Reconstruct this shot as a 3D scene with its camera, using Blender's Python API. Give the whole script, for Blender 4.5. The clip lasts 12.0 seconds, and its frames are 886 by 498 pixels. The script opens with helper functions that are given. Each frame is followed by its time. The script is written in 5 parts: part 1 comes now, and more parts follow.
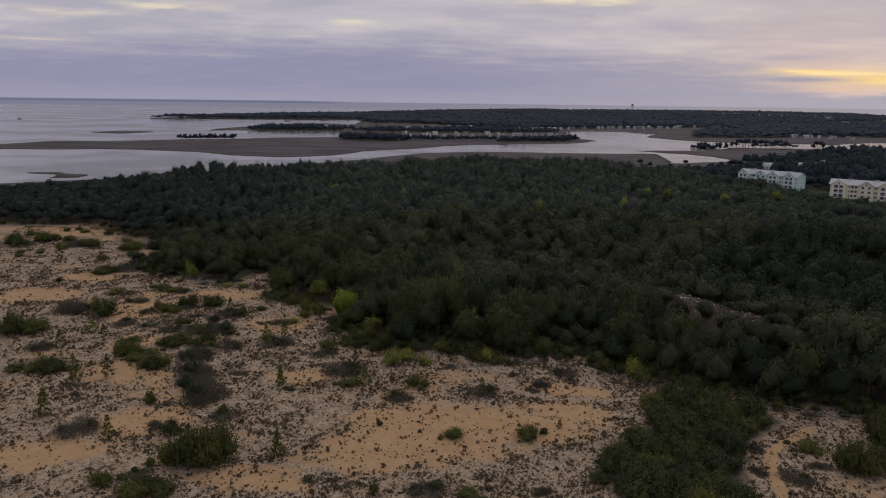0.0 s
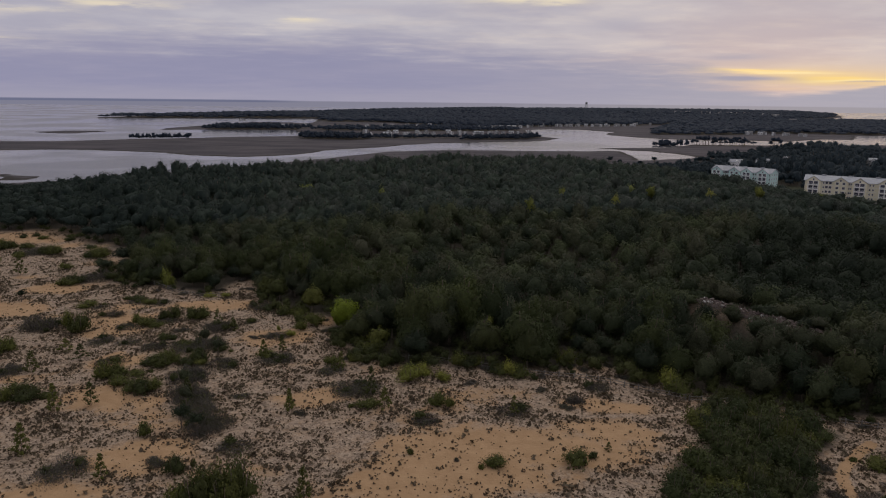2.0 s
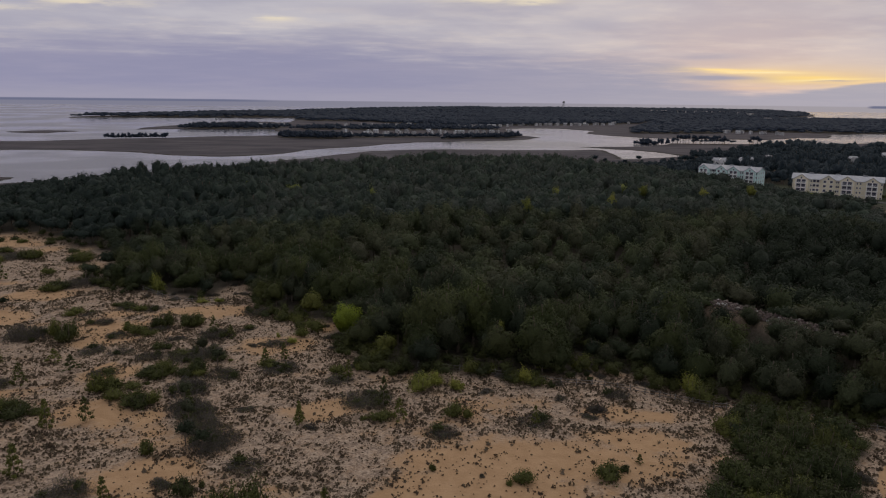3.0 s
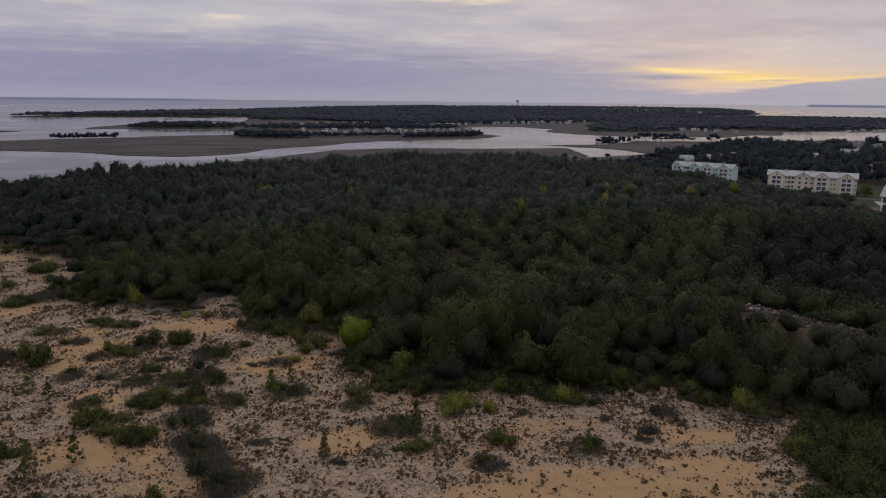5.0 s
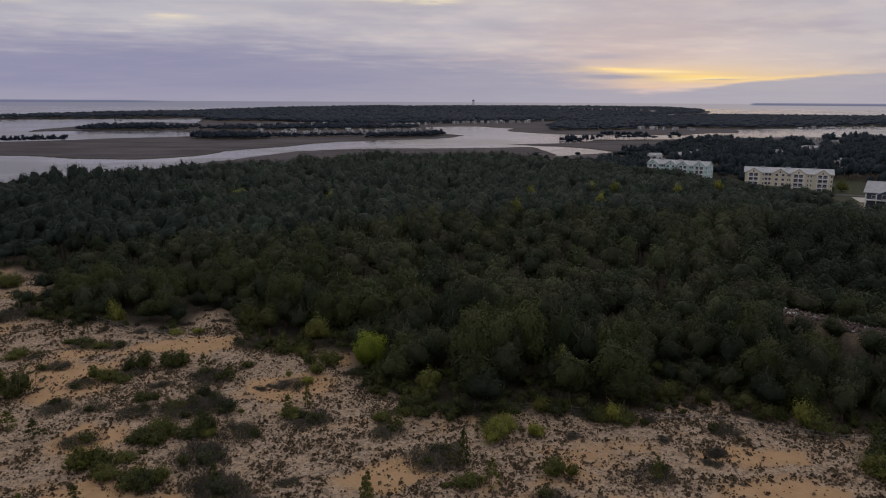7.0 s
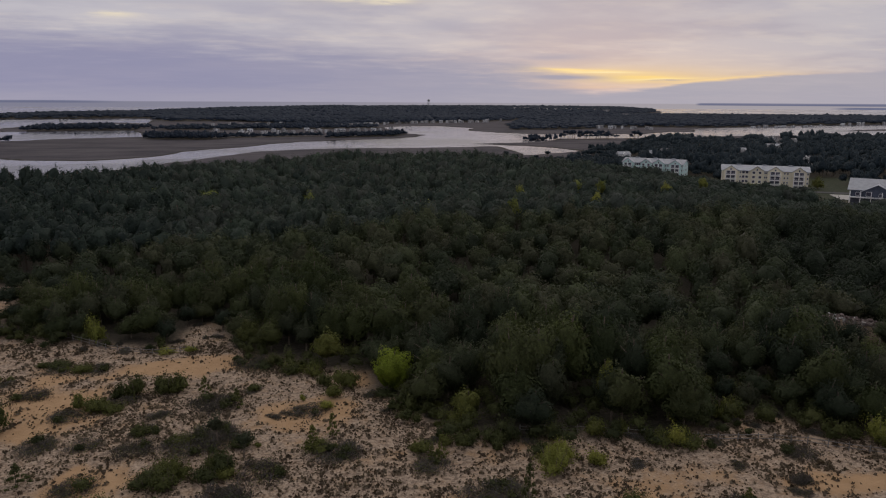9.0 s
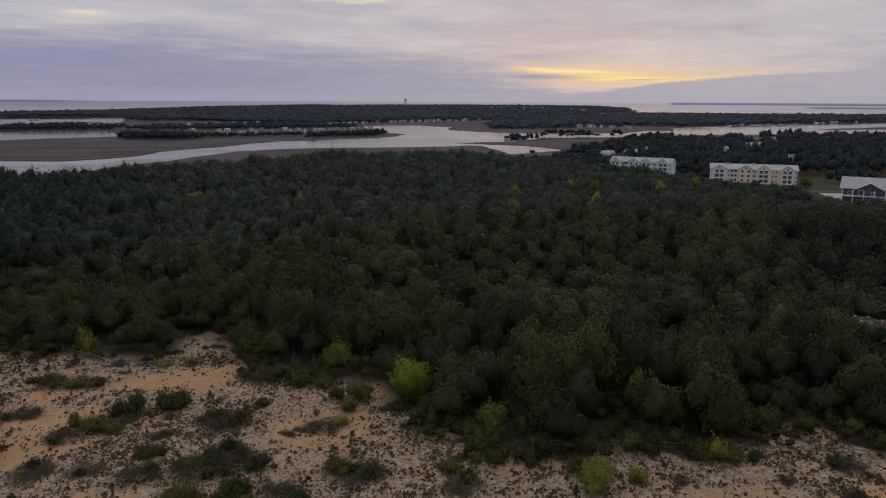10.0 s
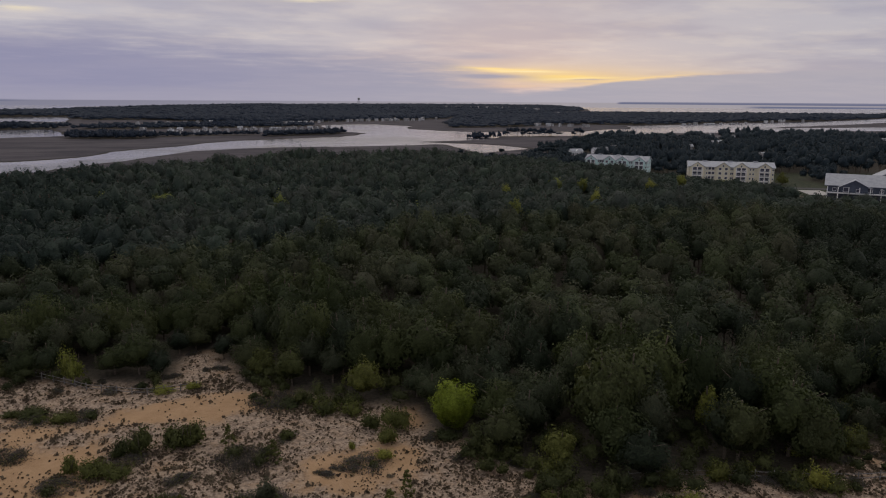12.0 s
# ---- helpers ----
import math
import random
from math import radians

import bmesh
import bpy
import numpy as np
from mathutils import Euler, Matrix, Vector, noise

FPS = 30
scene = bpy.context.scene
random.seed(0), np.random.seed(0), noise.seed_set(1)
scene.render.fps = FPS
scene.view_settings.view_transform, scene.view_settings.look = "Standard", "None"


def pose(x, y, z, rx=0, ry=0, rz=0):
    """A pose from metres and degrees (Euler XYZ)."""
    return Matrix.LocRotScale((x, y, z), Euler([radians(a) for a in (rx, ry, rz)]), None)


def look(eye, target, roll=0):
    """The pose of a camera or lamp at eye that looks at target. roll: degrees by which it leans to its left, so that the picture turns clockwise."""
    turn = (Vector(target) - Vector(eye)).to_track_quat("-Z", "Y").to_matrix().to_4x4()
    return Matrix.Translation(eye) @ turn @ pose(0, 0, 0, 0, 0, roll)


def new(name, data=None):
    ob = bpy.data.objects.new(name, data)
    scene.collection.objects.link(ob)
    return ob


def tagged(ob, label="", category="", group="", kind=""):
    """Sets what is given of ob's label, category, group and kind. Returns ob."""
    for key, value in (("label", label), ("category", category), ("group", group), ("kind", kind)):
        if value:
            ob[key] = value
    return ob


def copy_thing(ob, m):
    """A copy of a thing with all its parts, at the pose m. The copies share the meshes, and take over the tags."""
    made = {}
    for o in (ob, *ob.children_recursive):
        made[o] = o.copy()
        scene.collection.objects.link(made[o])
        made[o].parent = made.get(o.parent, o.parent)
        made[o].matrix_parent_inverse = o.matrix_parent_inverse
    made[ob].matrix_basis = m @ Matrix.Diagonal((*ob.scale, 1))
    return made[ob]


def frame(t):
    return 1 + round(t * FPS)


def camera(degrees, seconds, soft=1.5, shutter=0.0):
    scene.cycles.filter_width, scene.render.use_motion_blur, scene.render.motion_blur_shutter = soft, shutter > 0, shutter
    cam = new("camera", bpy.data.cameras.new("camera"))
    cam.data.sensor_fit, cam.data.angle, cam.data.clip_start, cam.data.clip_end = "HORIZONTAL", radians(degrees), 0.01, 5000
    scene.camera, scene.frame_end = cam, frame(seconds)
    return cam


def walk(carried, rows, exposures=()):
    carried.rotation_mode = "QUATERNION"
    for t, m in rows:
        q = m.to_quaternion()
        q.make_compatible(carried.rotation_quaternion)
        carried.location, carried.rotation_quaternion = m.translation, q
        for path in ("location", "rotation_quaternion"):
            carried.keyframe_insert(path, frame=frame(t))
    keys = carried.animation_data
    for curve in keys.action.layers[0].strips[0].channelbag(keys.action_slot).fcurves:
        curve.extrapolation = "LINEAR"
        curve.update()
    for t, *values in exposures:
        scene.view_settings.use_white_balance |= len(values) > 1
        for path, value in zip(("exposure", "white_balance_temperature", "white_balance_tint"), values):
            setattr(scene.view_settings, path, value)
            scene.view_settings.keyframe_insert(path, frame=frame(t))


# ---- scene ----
cam = camera(62.5, 12.0, soft=1.1)
PATH = [
    (0, (7.374, 0.284, 54.404), (7.285, 2.242, 54.007), 0.72),
    (0.5, (4.291, 3.179, 54.054), (4.232, 5.139, 53.658), 0.63),
    (1, (1.258, 6.159, 53.724), (1.230, 8.119, 53.327), 0.64),
    (1.5, (-1.797, 9.144, 53.407), (-1.794, 11.103, 53.009), 0.64),
    (2, (-4.825, 12.117, 53.112), (-4.791, 14.077, 52.713), 0.63),
    (2.5, (-7.892, 15.072, 52.826), (-7.827, 17.031, 52.428), 0.62),
    (3, (-10.950, 18.108, 52.560), (-10.854, 20.065, 52.160), 0.62),
    (5, (-22.485, 31.377, 51.285), (-22.263, 33.323, 50.884), 0.57),
    (5.5, (-25.195, 34.582, 51.014), (-24.943, 36.525, 50.613), 0.5),
    (6, (-27.827, 37.824, 50.697), (-27.545, 39.763, 50.297), 0.44),
    (6.5, (-30.490, 41.136, 50.394), (-30.178, 43.071, 49.993), 0.38),
    (7, (-33.047, 44.549, 50.144), (-32.705, 46.479, 49.744), 0.31),
    (9, (-42.684, 59.104, 48.671), (-42.220, 61.009, 48.272), 0.3),
    (9.5, (-45.119, 62.893, 48.429), (-44.626, 64.789, 48.029), 0.3),
    (10, (-47.603, 66.693, 48.161), (-47.077, 68.581, 47.761), 0.3),
    (10.5, (-49.956, 70.553, 47.785), (-49.400, 72.432, 47.384), 0.3),
    (11, (-52.206, 74.467, 47.371), (-51.619, 76.336, 46.972), 0.29),
    (11.5, (-54.347, 78.547, 47.030), (-53.728, 80.406, 46.630), 0.27),
    (12, (-56.407, 82.577, 46.757), (-55.758, 84.426, 46.356), 0.35),
]
walk(cam, [(t, look(eye, target, roll)) for t, eye, target, roll in PATH])

# ---- world, sun ----
SUN_AZ = 25.0       # degrees from +y towards +x
world = bpy.data.worlds.new("dusk_sky")
scene.world = world
world.use_nodes = True


class Nodes:
    """Short hand for building node trees."""

    def __init__(self, tree):
        self.t = tree
        tree.nodes.clear()

    def n(self, kind, **props):
        node = self.t.nodes.new(kind)
        for k, v in props.items():
            if k == "operation":
                node.operation = v
            elif k == "blend":
                node.blend_type = v
            elif k == "dtype":
                node.data_type = v
            elif k == "attr":
                node.attribute_name = v
            elif k == "dims":
                node.noise_dimensions = v
        return node

    def link(self, a, b):
        self.t.links.new(a, b)

    def put(self, sock, v):
        if isinstance(v, (int, float)):
            sock.default_value = v
        elif isinstance(v, tuple):
            sock.default_value = v if len(v) != 3 or sock.type != "RGBA" else (*v, 1)
        else:
            self.link(v, sock)

    def math(self, op, a, b=0.0, c=0.0):
        m = self.n("ShaderNodeMath", operation=op)
        for s, v in zip(m.inputs, (a, b, c)):
            self.put(s, v)
        return m.outputs[0]

    def mix(self, f, a, b, blend="MIX"):
        m = self.n("ShaderNodeMix", dtype="RGBA", blend=blend)
        self.put(m.inputs[0], f)
        self.put(m.inputs[6], a)
        self.put(m.inputs[7], b)
        return m.outputs[2]

    def noise(self, vec, scale, detail=4.0, rough=0.55):
        m = self.n("ShaderNodeTexNoise")
        self.put(m.inputs["Vector"], vec)
        m.inputs["Scale"].default_value = scale
        m.inputs["Detail"].default_value = detail
        m.inputs["Roughness"].default_value = rough
        return m.outputs["Fac"]

    def ramp(self, f, stops):
        m = self.n("ShaderNodeValToRGB")
        self.put(m.inputs[0], f)
        e = m.color_ramp.elements
        while len(e) < len(stops):
            e.new(0.5)
        for el, (p, c) in zip(e, stops):
            el.position = p
            el.color = (*c, 1) if len(c) == 3 else c
        return m.outputs[0]

    def step(self, v, lo, hi):
        m = self.n("ShaderNodeMapRange")
        m.interpolation_type = "SMOOTHSTEP"
        self.put(m.inputs["Value"], v)
        self.put(m.inputs["From Min"], lo)
        self.put(m.inputs["From Max"], hi)
        return m.outputs[0]

    def vec(self, x, y, z):
        m = self.n("ShaderNodeCombineXYZ")
        for s, v in zip(m.inputs, (x, y, z)):
            self.put(s, v)
        return m.outputs[0]

    def bell(self, v, mid, wide):
        d = self.math("DIVIDE", self.math("SUBTRACT", v, mid), wide)
        return self.math("POWER", 2.718, self.math("MULTIPLY", self.math("MULTIPLY", d, d), -1.0))


def build_sky():
    N = Nodes(world.node_tree)
    co = N.n("ShaderNodeTexCoord").outputs["Generated"]
    sep = N.n("ShaderNodeSeparateXYZ")
    N.link(co, sep.inputs[0])
    x, y, z = sep.outputs
    az = N.math("ARCTAN2", x, y)
    zp = N.math("MAXIMUM", z, 0.0)
    far = N.math("DIVIDE", 1.0, N.math("ADD", zp, 0.085))
    px, py = N.math("MULTIPLY", x, far), N.math("MULTIPLY", y, far)
    sheet = N.vec(px, N.math("MULTIPLY", py, 1.0), 0.0)
    big = N.noise(sheet, 0.60, 5.0, 0.55)
    fine = N.noise(N.vec(N.math("MULTIPLY", px, 0.9), N.math("MULTIPLY", py, 1.2), 3.0), 2.2, 6.0, 0.6)
    wave = N.noise(N.vec(N.math("MULTIPLY", az, 4.0), N.math("MULTIPLY", z, 70.0), 7.0), 1.0, 5.0, 0.6)
    # upper deck, and a violet bank of cloud with its top edge low round the sun
    el = N.math("MULTIPLY", z, 57.3)
    side = N.step(az, radians(-10), radians(35))
    deck = N.mix(side, (0.545, 0.520, 0.575), (0.502, 0.483, 0.541))
    deck = N.mix(N.step(zp, 0.12, 0.7), deck, SKY_OVERHEAD)
    deck = N.mix(N.math("MULTIPLY", N.step(big, 0.40, 0.60), 0.85), deck, N.mix(1.0, deck, (0.76, 0.77, 0.86), "MULTIPLY"))
    deck = N.mix(N.math("MULTIPLY", N.step(fine, 0.44, 0.68), 0.55), deck, N.mix(1.0, deck, (1.22, 1.17, 1.05), "MULTIPLY"))
    deck = N.mix(N.math("MULTIPLY", N.step(wave, 0.48, 0.70), 0.18), deck, N.mix(1.0, deck, (0.84, 0.84, 0.90), "MULTIPLY"))
    span = N.math("DIVIDE", N.math("ADD", az, radians(45)), radians(105))
    edge = N.ramp(span, [((d + 45) / 105, (h / 6, h / 6, h / 6)) for d, h in BANK])
    edge = N.math("MULTIPLY", edge, 6.0)
    deg = N.math("MULTIPLY", az, 57.3)
    drift = N.math("SUBTRACT", wave, 0.5)
    curl = N.math("SUBTRACT", fine, 0.5)
    ragged = N.math("ADD", N.math("MULTIPLY", drift, 3.0), N.math("MULTIPLY", curl, 2.0))
    calm = N.step(az, radians(17), radians(27))
    ragged = N.math("MULTIPLY", ragged, N.math("SUBTRACT", 1.0, N.math("MULTIPLY", calm, 0.80)))
    above = N.math("SUBTRACT", N.math("ADD", el, ragged), edge)
    soft = N.math("ADD", 0.10, N.math("MULTIPLY", N.math("SUBTRACT", 1.0, N.step(az, radians(14), radians(32))), 1.3))
    over = N.step(N.math("DIVIDE", above, soft), -1.0, 1.0)
    bank = N.mix(side, (0.285, 0.280, 0.405), (0.412, 0.385, 0.440))
    bank = N.mix(N.math("MULTIPLY", N.step(fine, 0.4, 0.7), 0.5), bank, N.mix(1.0, bank, (1.10, 1.08, 1.05), "MULTIPLY"))
    bank = N.mix(N.math("MULTIPLY", N.step(big, 0.42, 0.62), 0.35), bank, N.mix(1.0, bank, (1.16, 1.12, 1.04), "MULTIPLY"))
    haze = N.step(el, 1.2, 0.0)
    bank = N.mix(N.math("MULTIPLY", haze, 0.35), bank, (0.42, 0.39, 0.45))
    # clear sky behind the deck
    sky = N.n("ShaderNodeTexSky")
    sky.sky_type = "NISHITA"
    sky.sun_disc = False
    sky.sun_elevation, sky.sun_rotation = radians(4), radians(SUN_AZ)
    clear = N.mix(1.0, sky.outputs[0], (0.06, 0.06, 0.06), "MULTIPLY")
    deck = N.mix(0.93, clear, deck)
    level = N.math("ADD", N.math("ADD", el, N.math("MULTIPLY", drift, 0.55)), N.math("MULTIPLY", curl, 0.30))

    def wisp(a0, e0, wa, we, slope=0.0):
        """A long thin streak of cloud or light, tapering at both ends."""
        da = N.math("SUBTRACT", deg, a0)
        de = N.math("SUBTRACT", N.math("ADD", level, N.math("MULTIPLY", da, slope)), e0)
        da, de = N.math("DIVIDE", da, wa), N.math("DIVIDE", de, we)
        return N.math("POWER", 2.718, N.math("MULTIPLY", N.math("ADD", N.math("MULTIPLY", da, da), N.math("MULTIPLY", de, de)), -1.0))

    def lay(base, amount, k, colour):
        return N.mix(N.math("MINIMUM", N.math("MULTIPLY", amount, k), 1.0), base, colour)
    # last light of the sun in the opening above the bank
    deck = lay(deck, wisp(28.5, 2.1, 10.0, 0.95), 0.46, (0.76, 0.58, 0.40))
    deck = lay(deck, wisp(27.5, 1.9, 6.0, 0.50), 0.62, (0.90, 0.62, 0.29))
    deck = lay(deck, wisp(28.6, 1.66, 3.4, 0.22, 0.02), 1.3, (1.0, 0.70, 0.26))
    deck = lay(deck, wisp(24.2, 2.20, 3.6, 0.14, 0.03), 1.5, (1.0, 0.73, 0.33))
    deck = lay(deck, wisp(25.6, 2.13, 2.2, 0.055, 0.02), 1.0, (1.0, 0.80, 0.46))
    deck = lay(deck, wisp(29.4, 1.60, 2.6, 0.07, -0.02), 1.0, (1.0, 0.78, 0.38))
    tail = N.math("MULTIPLY", N.math("POWER", 2.718, N.math("MULTIPLY", N.math("ABSOLUTE", N.math("SUBTRACT", above, 0.12)), -6.0)), N.bell(deg, 34.0, 4.6))
    deck = lay(deck, tail, 0.75, (1.0, 0.70, 0.30))
    for a0, e0, wa, we, k in ((6.8, 7.5, 3.6, 0.40, 1.0), (9.5, 7.2, 1.6, 0.22, 0.9), (-9.8, 5.75, 1.3, 0.22, 0.8), (-23.0, 6.3, 4.0, 0.30, 0.75), (-31.0, 3.75, 3.0, 0.10, 0.6), (-29.0, 5.6, 5.0, 0.22, 0.45)):
        deck = lay(deck, N.math("MULTIPLY", wisp(a0, e0, wa, we), N.step(fine, 0.36, 0.58)), k, (0.84, 0.73, 0.54))
    for a0, e0, wa, we, k in ((21.8, 3.25, 2.6, 0.26, 0.55), (13.5, 5.6, 2.6, 0.75, 0.50), (-2.0, 6.6, 6.0, 0.45, 0.50), (16.5, 3.9, 2.0, 0.22, 0.35)):
        deck = lay(deck, wisp(a0, e0, wa, we), k, (0.395, 0.375, 0.455))
    clouds = N.mix(over, bank, deck)
    clouds = lay(clouds, wisp(22.4, 1.80, 3.5, 0.20, 0.03), 1.1, (0.40, 0.365, 0.425))
    clouds = lay(clouds, wisp(25.4, 1.10, 2.6, 0.13), 0.6, (0.80, 0.56, 0.38))
    clouds = lay(clouds, wisp(30.2, 1.50, 1.3, 0.05), 0.8, (0.46, 0.39, 0.42))
    # far sea under the horizon, with low shores along it
    sea = N.mix(N.bell(az, radians(SUN_AZ + 8), 0.5), (0.20, 0.20, 0.27), (0.36, 0.33, 0.36))
    shore_l = N.math("MULTIPLY", N.step(N.math("MULTIPLY", az, -1.0), radians(9), radians(14)), N.math("MULTIPLY", N.step(z, -0.0052, -0.0042), N.step(N.math("MULTIPLY", z, -1.0), 0.0016, 0.0022)))
    shore_r = N.math("MULTIPLY", N.step(az, radians(32.3), radians(32.8)), N.math("MULTIPLY", N.step(z, -0.0048, -0.0040), N.step(N.math("MULTIPLY", z, -1.0), 0.0012, 0.0020)))
    low_r = N.math("MULTIPLY", N.step(az, radians(41), radians(43)), N.math("MULTIPLY", N.step(z, -0.0092, -0.0086), N.step(N.math("MULTIPLY", z, -1.0), 0.0058, 0.0066)))
    shore_r = N.math("MAXIMUM", shore_r, low_r)
    sea = N.mix(N.math("MAXIMUM", shore_l, shore_r), sea, (0.14, 0.15, 0.23))
    total = N.mix(N.step(z, -0.0035, -0.0022), sea, clouds)
    total = N.mix(N.math("MAXIMUM", N.math("MULTIPLY", shore_l, 0.8), N.math("MULTIPLY", shore_r, 0.8)), total, (0.14, 0.15, 0.23))
    low = N.step(z, -0.16, -0.05)
    total = N.mix(low, (0.05, 0.05, 0.05), total)
    bg = N.n("ShaderNodeBackground")
    N.link(total, bg.inputs[0])
    bg.inputs[1].default_value = SKY_GAIN
    out = N.n("ShaderNodeOutputWorld")
    N.link(bg.outputs[0], out.inputs[0])


SKY_GAIN = 1.0
SKY_OVERHEAD = (0.47, 0.46, 0.48)
# top of the low bank: degrees of azimuth, degrees of height
BANK = [(-45, 3.2), (-34, 3.2), (-22, 4.1), (-10, 4.2), (0, 3.9), (8, 3.5), (15, 3.0), (19, 2.4), (22, 1.5), (25, 0.75), (27.5, 0.80), (29.5, 0.98), (31.2, 1.18),
        (33, 1.36), (36.7, 1.70), (44.5, 2.05), (60, 2.4)]
build_sky()

sun = new("sun", bpy.data.lights.new("sun", "SUN"))
sun.data.energy, sun.data.angle, sun.data.color = 0.5, radians(80), (1.0, 0.86, 0.70)
SUN_DIR = Vector((math.sin(radians(SUN_AZ)), math.cos(radians(SUN_AZ)), math.tan(radians(48))))
sun.matrix_world = look(SUN_DIR * 300, (0, 0, 0))
tagged(sun, kind="structure")
scene.view_settings.exposure = 0.0


# ---- materials ----
def material(name, rough=0.8, metal=0.0):
    m = bpy.data.materials.new(name)
    m.use_nodes = True
    N = Nodes(m.node_tree)
    b = N.n("ShaderNodeBsdfPrincipled")
    b.inputs["Roughness"].default_value = rough
    b.inputs["Metallic"].default_value = metal
    out = N.n("ShaderNodeOutputMaterial")
    N.link(b.outputs[0], out.inputs[0])
    return m, N, b


def bump(N, b, height, strength, dist):
    k = N.n("ShaderNodeBump")
    k.inputs["Strength"].default_value = strength
    k.inputs["Distance"].default_value = dist
    N.link(height, k.inputs["Height"])
    N.link(k.outputs[0], b.inputs["Normal"])


def grained(name, c1, c2, scale, rough=0.8, metal=0.0, relief=0.02, own=0.25):
    """A surface with two colours in coarse and fine grain, and some difference from one object to the next."""
    m, N, b = material(name, rough, metal)
    co = N.n("ShaderNodeTexCoord").outputs["Object"]
    f = N.math("ADD", N.math("MULTIPLY", N.noise(co, scale, 5), 0.6), N.math("MULTIPLY", N.noise(co, scale * 7, 3), 0.4))
    col = N.mix(N.step(f, 0.35, 0.65), c1, c2)
    r = N.n("ShaderNodeObjectInfo").outputs["Random"]
    v = N.math("ADD", N.math("MULTIPLY", r, own), 1.0 - own / 2)
    col = N.mix(1.0, col, N.vec(v, v, v), "MULTIPLY")
    N.link(col, b.inputs["Base Color"])
    if relief:
        bump(N, b, f, 0.5, relief)
    return m


def foliage(name, dark, light, stuff=False, odd=None, grain=2.2, dull=None, calm=False):
    """Leaves: tone changes from tree to tree and from leaf to leaf."""
    m, N, b = material(name, 0.75)
    b.inputs["Specular IOR Level"].default_value = 0.25
    leaf = N.n("ShaderNodeNewGeometry").outputs["Random Per Island"]
    if stuff:
        tree = N.n("ShaderNodeAttribute", attr="tint").outputs["Fac"]
    else:
        tree = N.n("ShaderNodeObjectInfo").outputs["Random"]
    tone = N.math("ADD", N.math("MULTIPLY", tree, 0.9), N.math("MULTIPLY", leaf, 0.1))
    if dull:
        col = N.ramp(tone, [(0.0, dark), (0.35, tuple((p + q) / 2 for p, q in zip(dark, light))), (0.55, dull), (0.75, light), (1.0, dark)])
    else:
        col = N.mix(tone, dark, light)
    if odd:
        col = N.mix(N.step(tree, 0.965, 0.985), col, odd)
    co = N.n("ShaderNodeTexCoord").outputs["Object"]
    spray = N.noise(co, grain, 4, 0.7)
    v = N.math("ADD", N.math("MULTIPLY", leaf, 0.14), N.math("ADD", 0.64, N.math("MULTIPLY", N.step(spray, 0.34, 0.66), 0.64)))
    if calm:
        v = N.math("ADD", N.math("MULTIPLY", N.step(spray, 0.3, 0.7), 0.3), 0.85)
    col = N.mix(1.0, col, N.vec(v, v, v), "MULTIPLY")
    N.link(col, b.inputs["Base Color"])
    bump(N, b, spray, 0.3, 1.1 / grain)
    # light that shines through the leaves
    thin = N.n("ShaderNodeBsdfTranslucent")
    N.link(N.mix(1.0, col, (1.5, 1.6, 1.2), "MULTIPLY"), thin.inputs[0])
    both = N.n("ShaderNodeMixShader")
    both.inputs[0].default_value = 0.22
    N.link(b.outputs[0], both.inputs[1])
    N.link(thin.outputs[0], both.inputs[2])
    out = next(n for n in N.t.nodes if n.bl_idname == "ShaderNodeOutputMaterial")
    N.link(both.outputs[0], out.inputs[0])
    return m


M_PINE = foliage("pine_needles", (0.016, 0.026, 0.015), (0.057, 0.071, 0.032), grain=3.0, dull=(0.049, 0.054, 0.030))
M_OAK = foliage("oak_leaves", (0.028, 0.040, 0.015), (0.070, 0.085, 0.027), grain=5.0, dull=(0.052, 0.059, 0.024))
M_FOREST = foliage("forest_leaves", (0.015, 0.024, 0.015), (0.066, 0.082, 0.036), True, (0.135, 0.155, 0.036), 3.0, (0.064, 0.066, 0.038))
# bluer than the nearer forest: air haze is worked into the colour
M_BACKWOOD = foliage("hazed_back_leaves", (0.017, 0.029, 0.026), (0.050, 0.071, 0.050), True, (0.135, 0.155, 0.036), 3.0, (0.051, 0.060, 0.050))
# the blue of distance haze is mixed into these far leaf colours
M_FARWOOD = foliage("hazed_far_leaves", (0.017, 0.028, 0.050), (0.024, 0.038, 0.063), True, None, 0.3, None, True)
M_SHRUB = foliage("shrub_leaves", (0.040, 0.050, 0.017), (0.125, 0.132, 0.031), False, None, 4.0)
# woods round the shore: haze tinted into the leaf colour here too
M_MIDWOOD = foliage("hazed_shore_leaves", (0.015, 0.028, 0.037), (0.027, 0.043, 0.056), True, None, 0.8, None, True)
M_MIDWOOD_TREE = foliage("hazed_shore_pine_leaves", (0.015, 0.028, 0.037), (0.027, 0.043, 0.056), False, None, 0.8, None, True)
M_UNDER = foliage("brush_leaves", (0.032, 0.041, 0.016), (0.076, 0.084, 0.025), True, None, 4.0)
M_YELLOW = foliage("spring_leaves", (0.137, 0.156, 0.034), (0.247, 0.247, 0.052))
M_LIME = foliage("lime_leaves", (0.138, 0.185, 0.018), (0.205, 0.252, 0.028), False, None, 3.0)
M_TWIG = foliage("grey_twigs", (0.080, 0.070, 0.068), (0.130, 0.115, 0.110), False, None, 5.0)
M_TUFT = foliage("scrub_tufts", (0.072, 0.051, 0.035), (0.180, 0.144, 0.102), True, None, 6.0)
M_BARK = grained("bark", (0.10, 0.075, 0.055), (0.19, 0.155, 0.125), 3.0, 0.9)
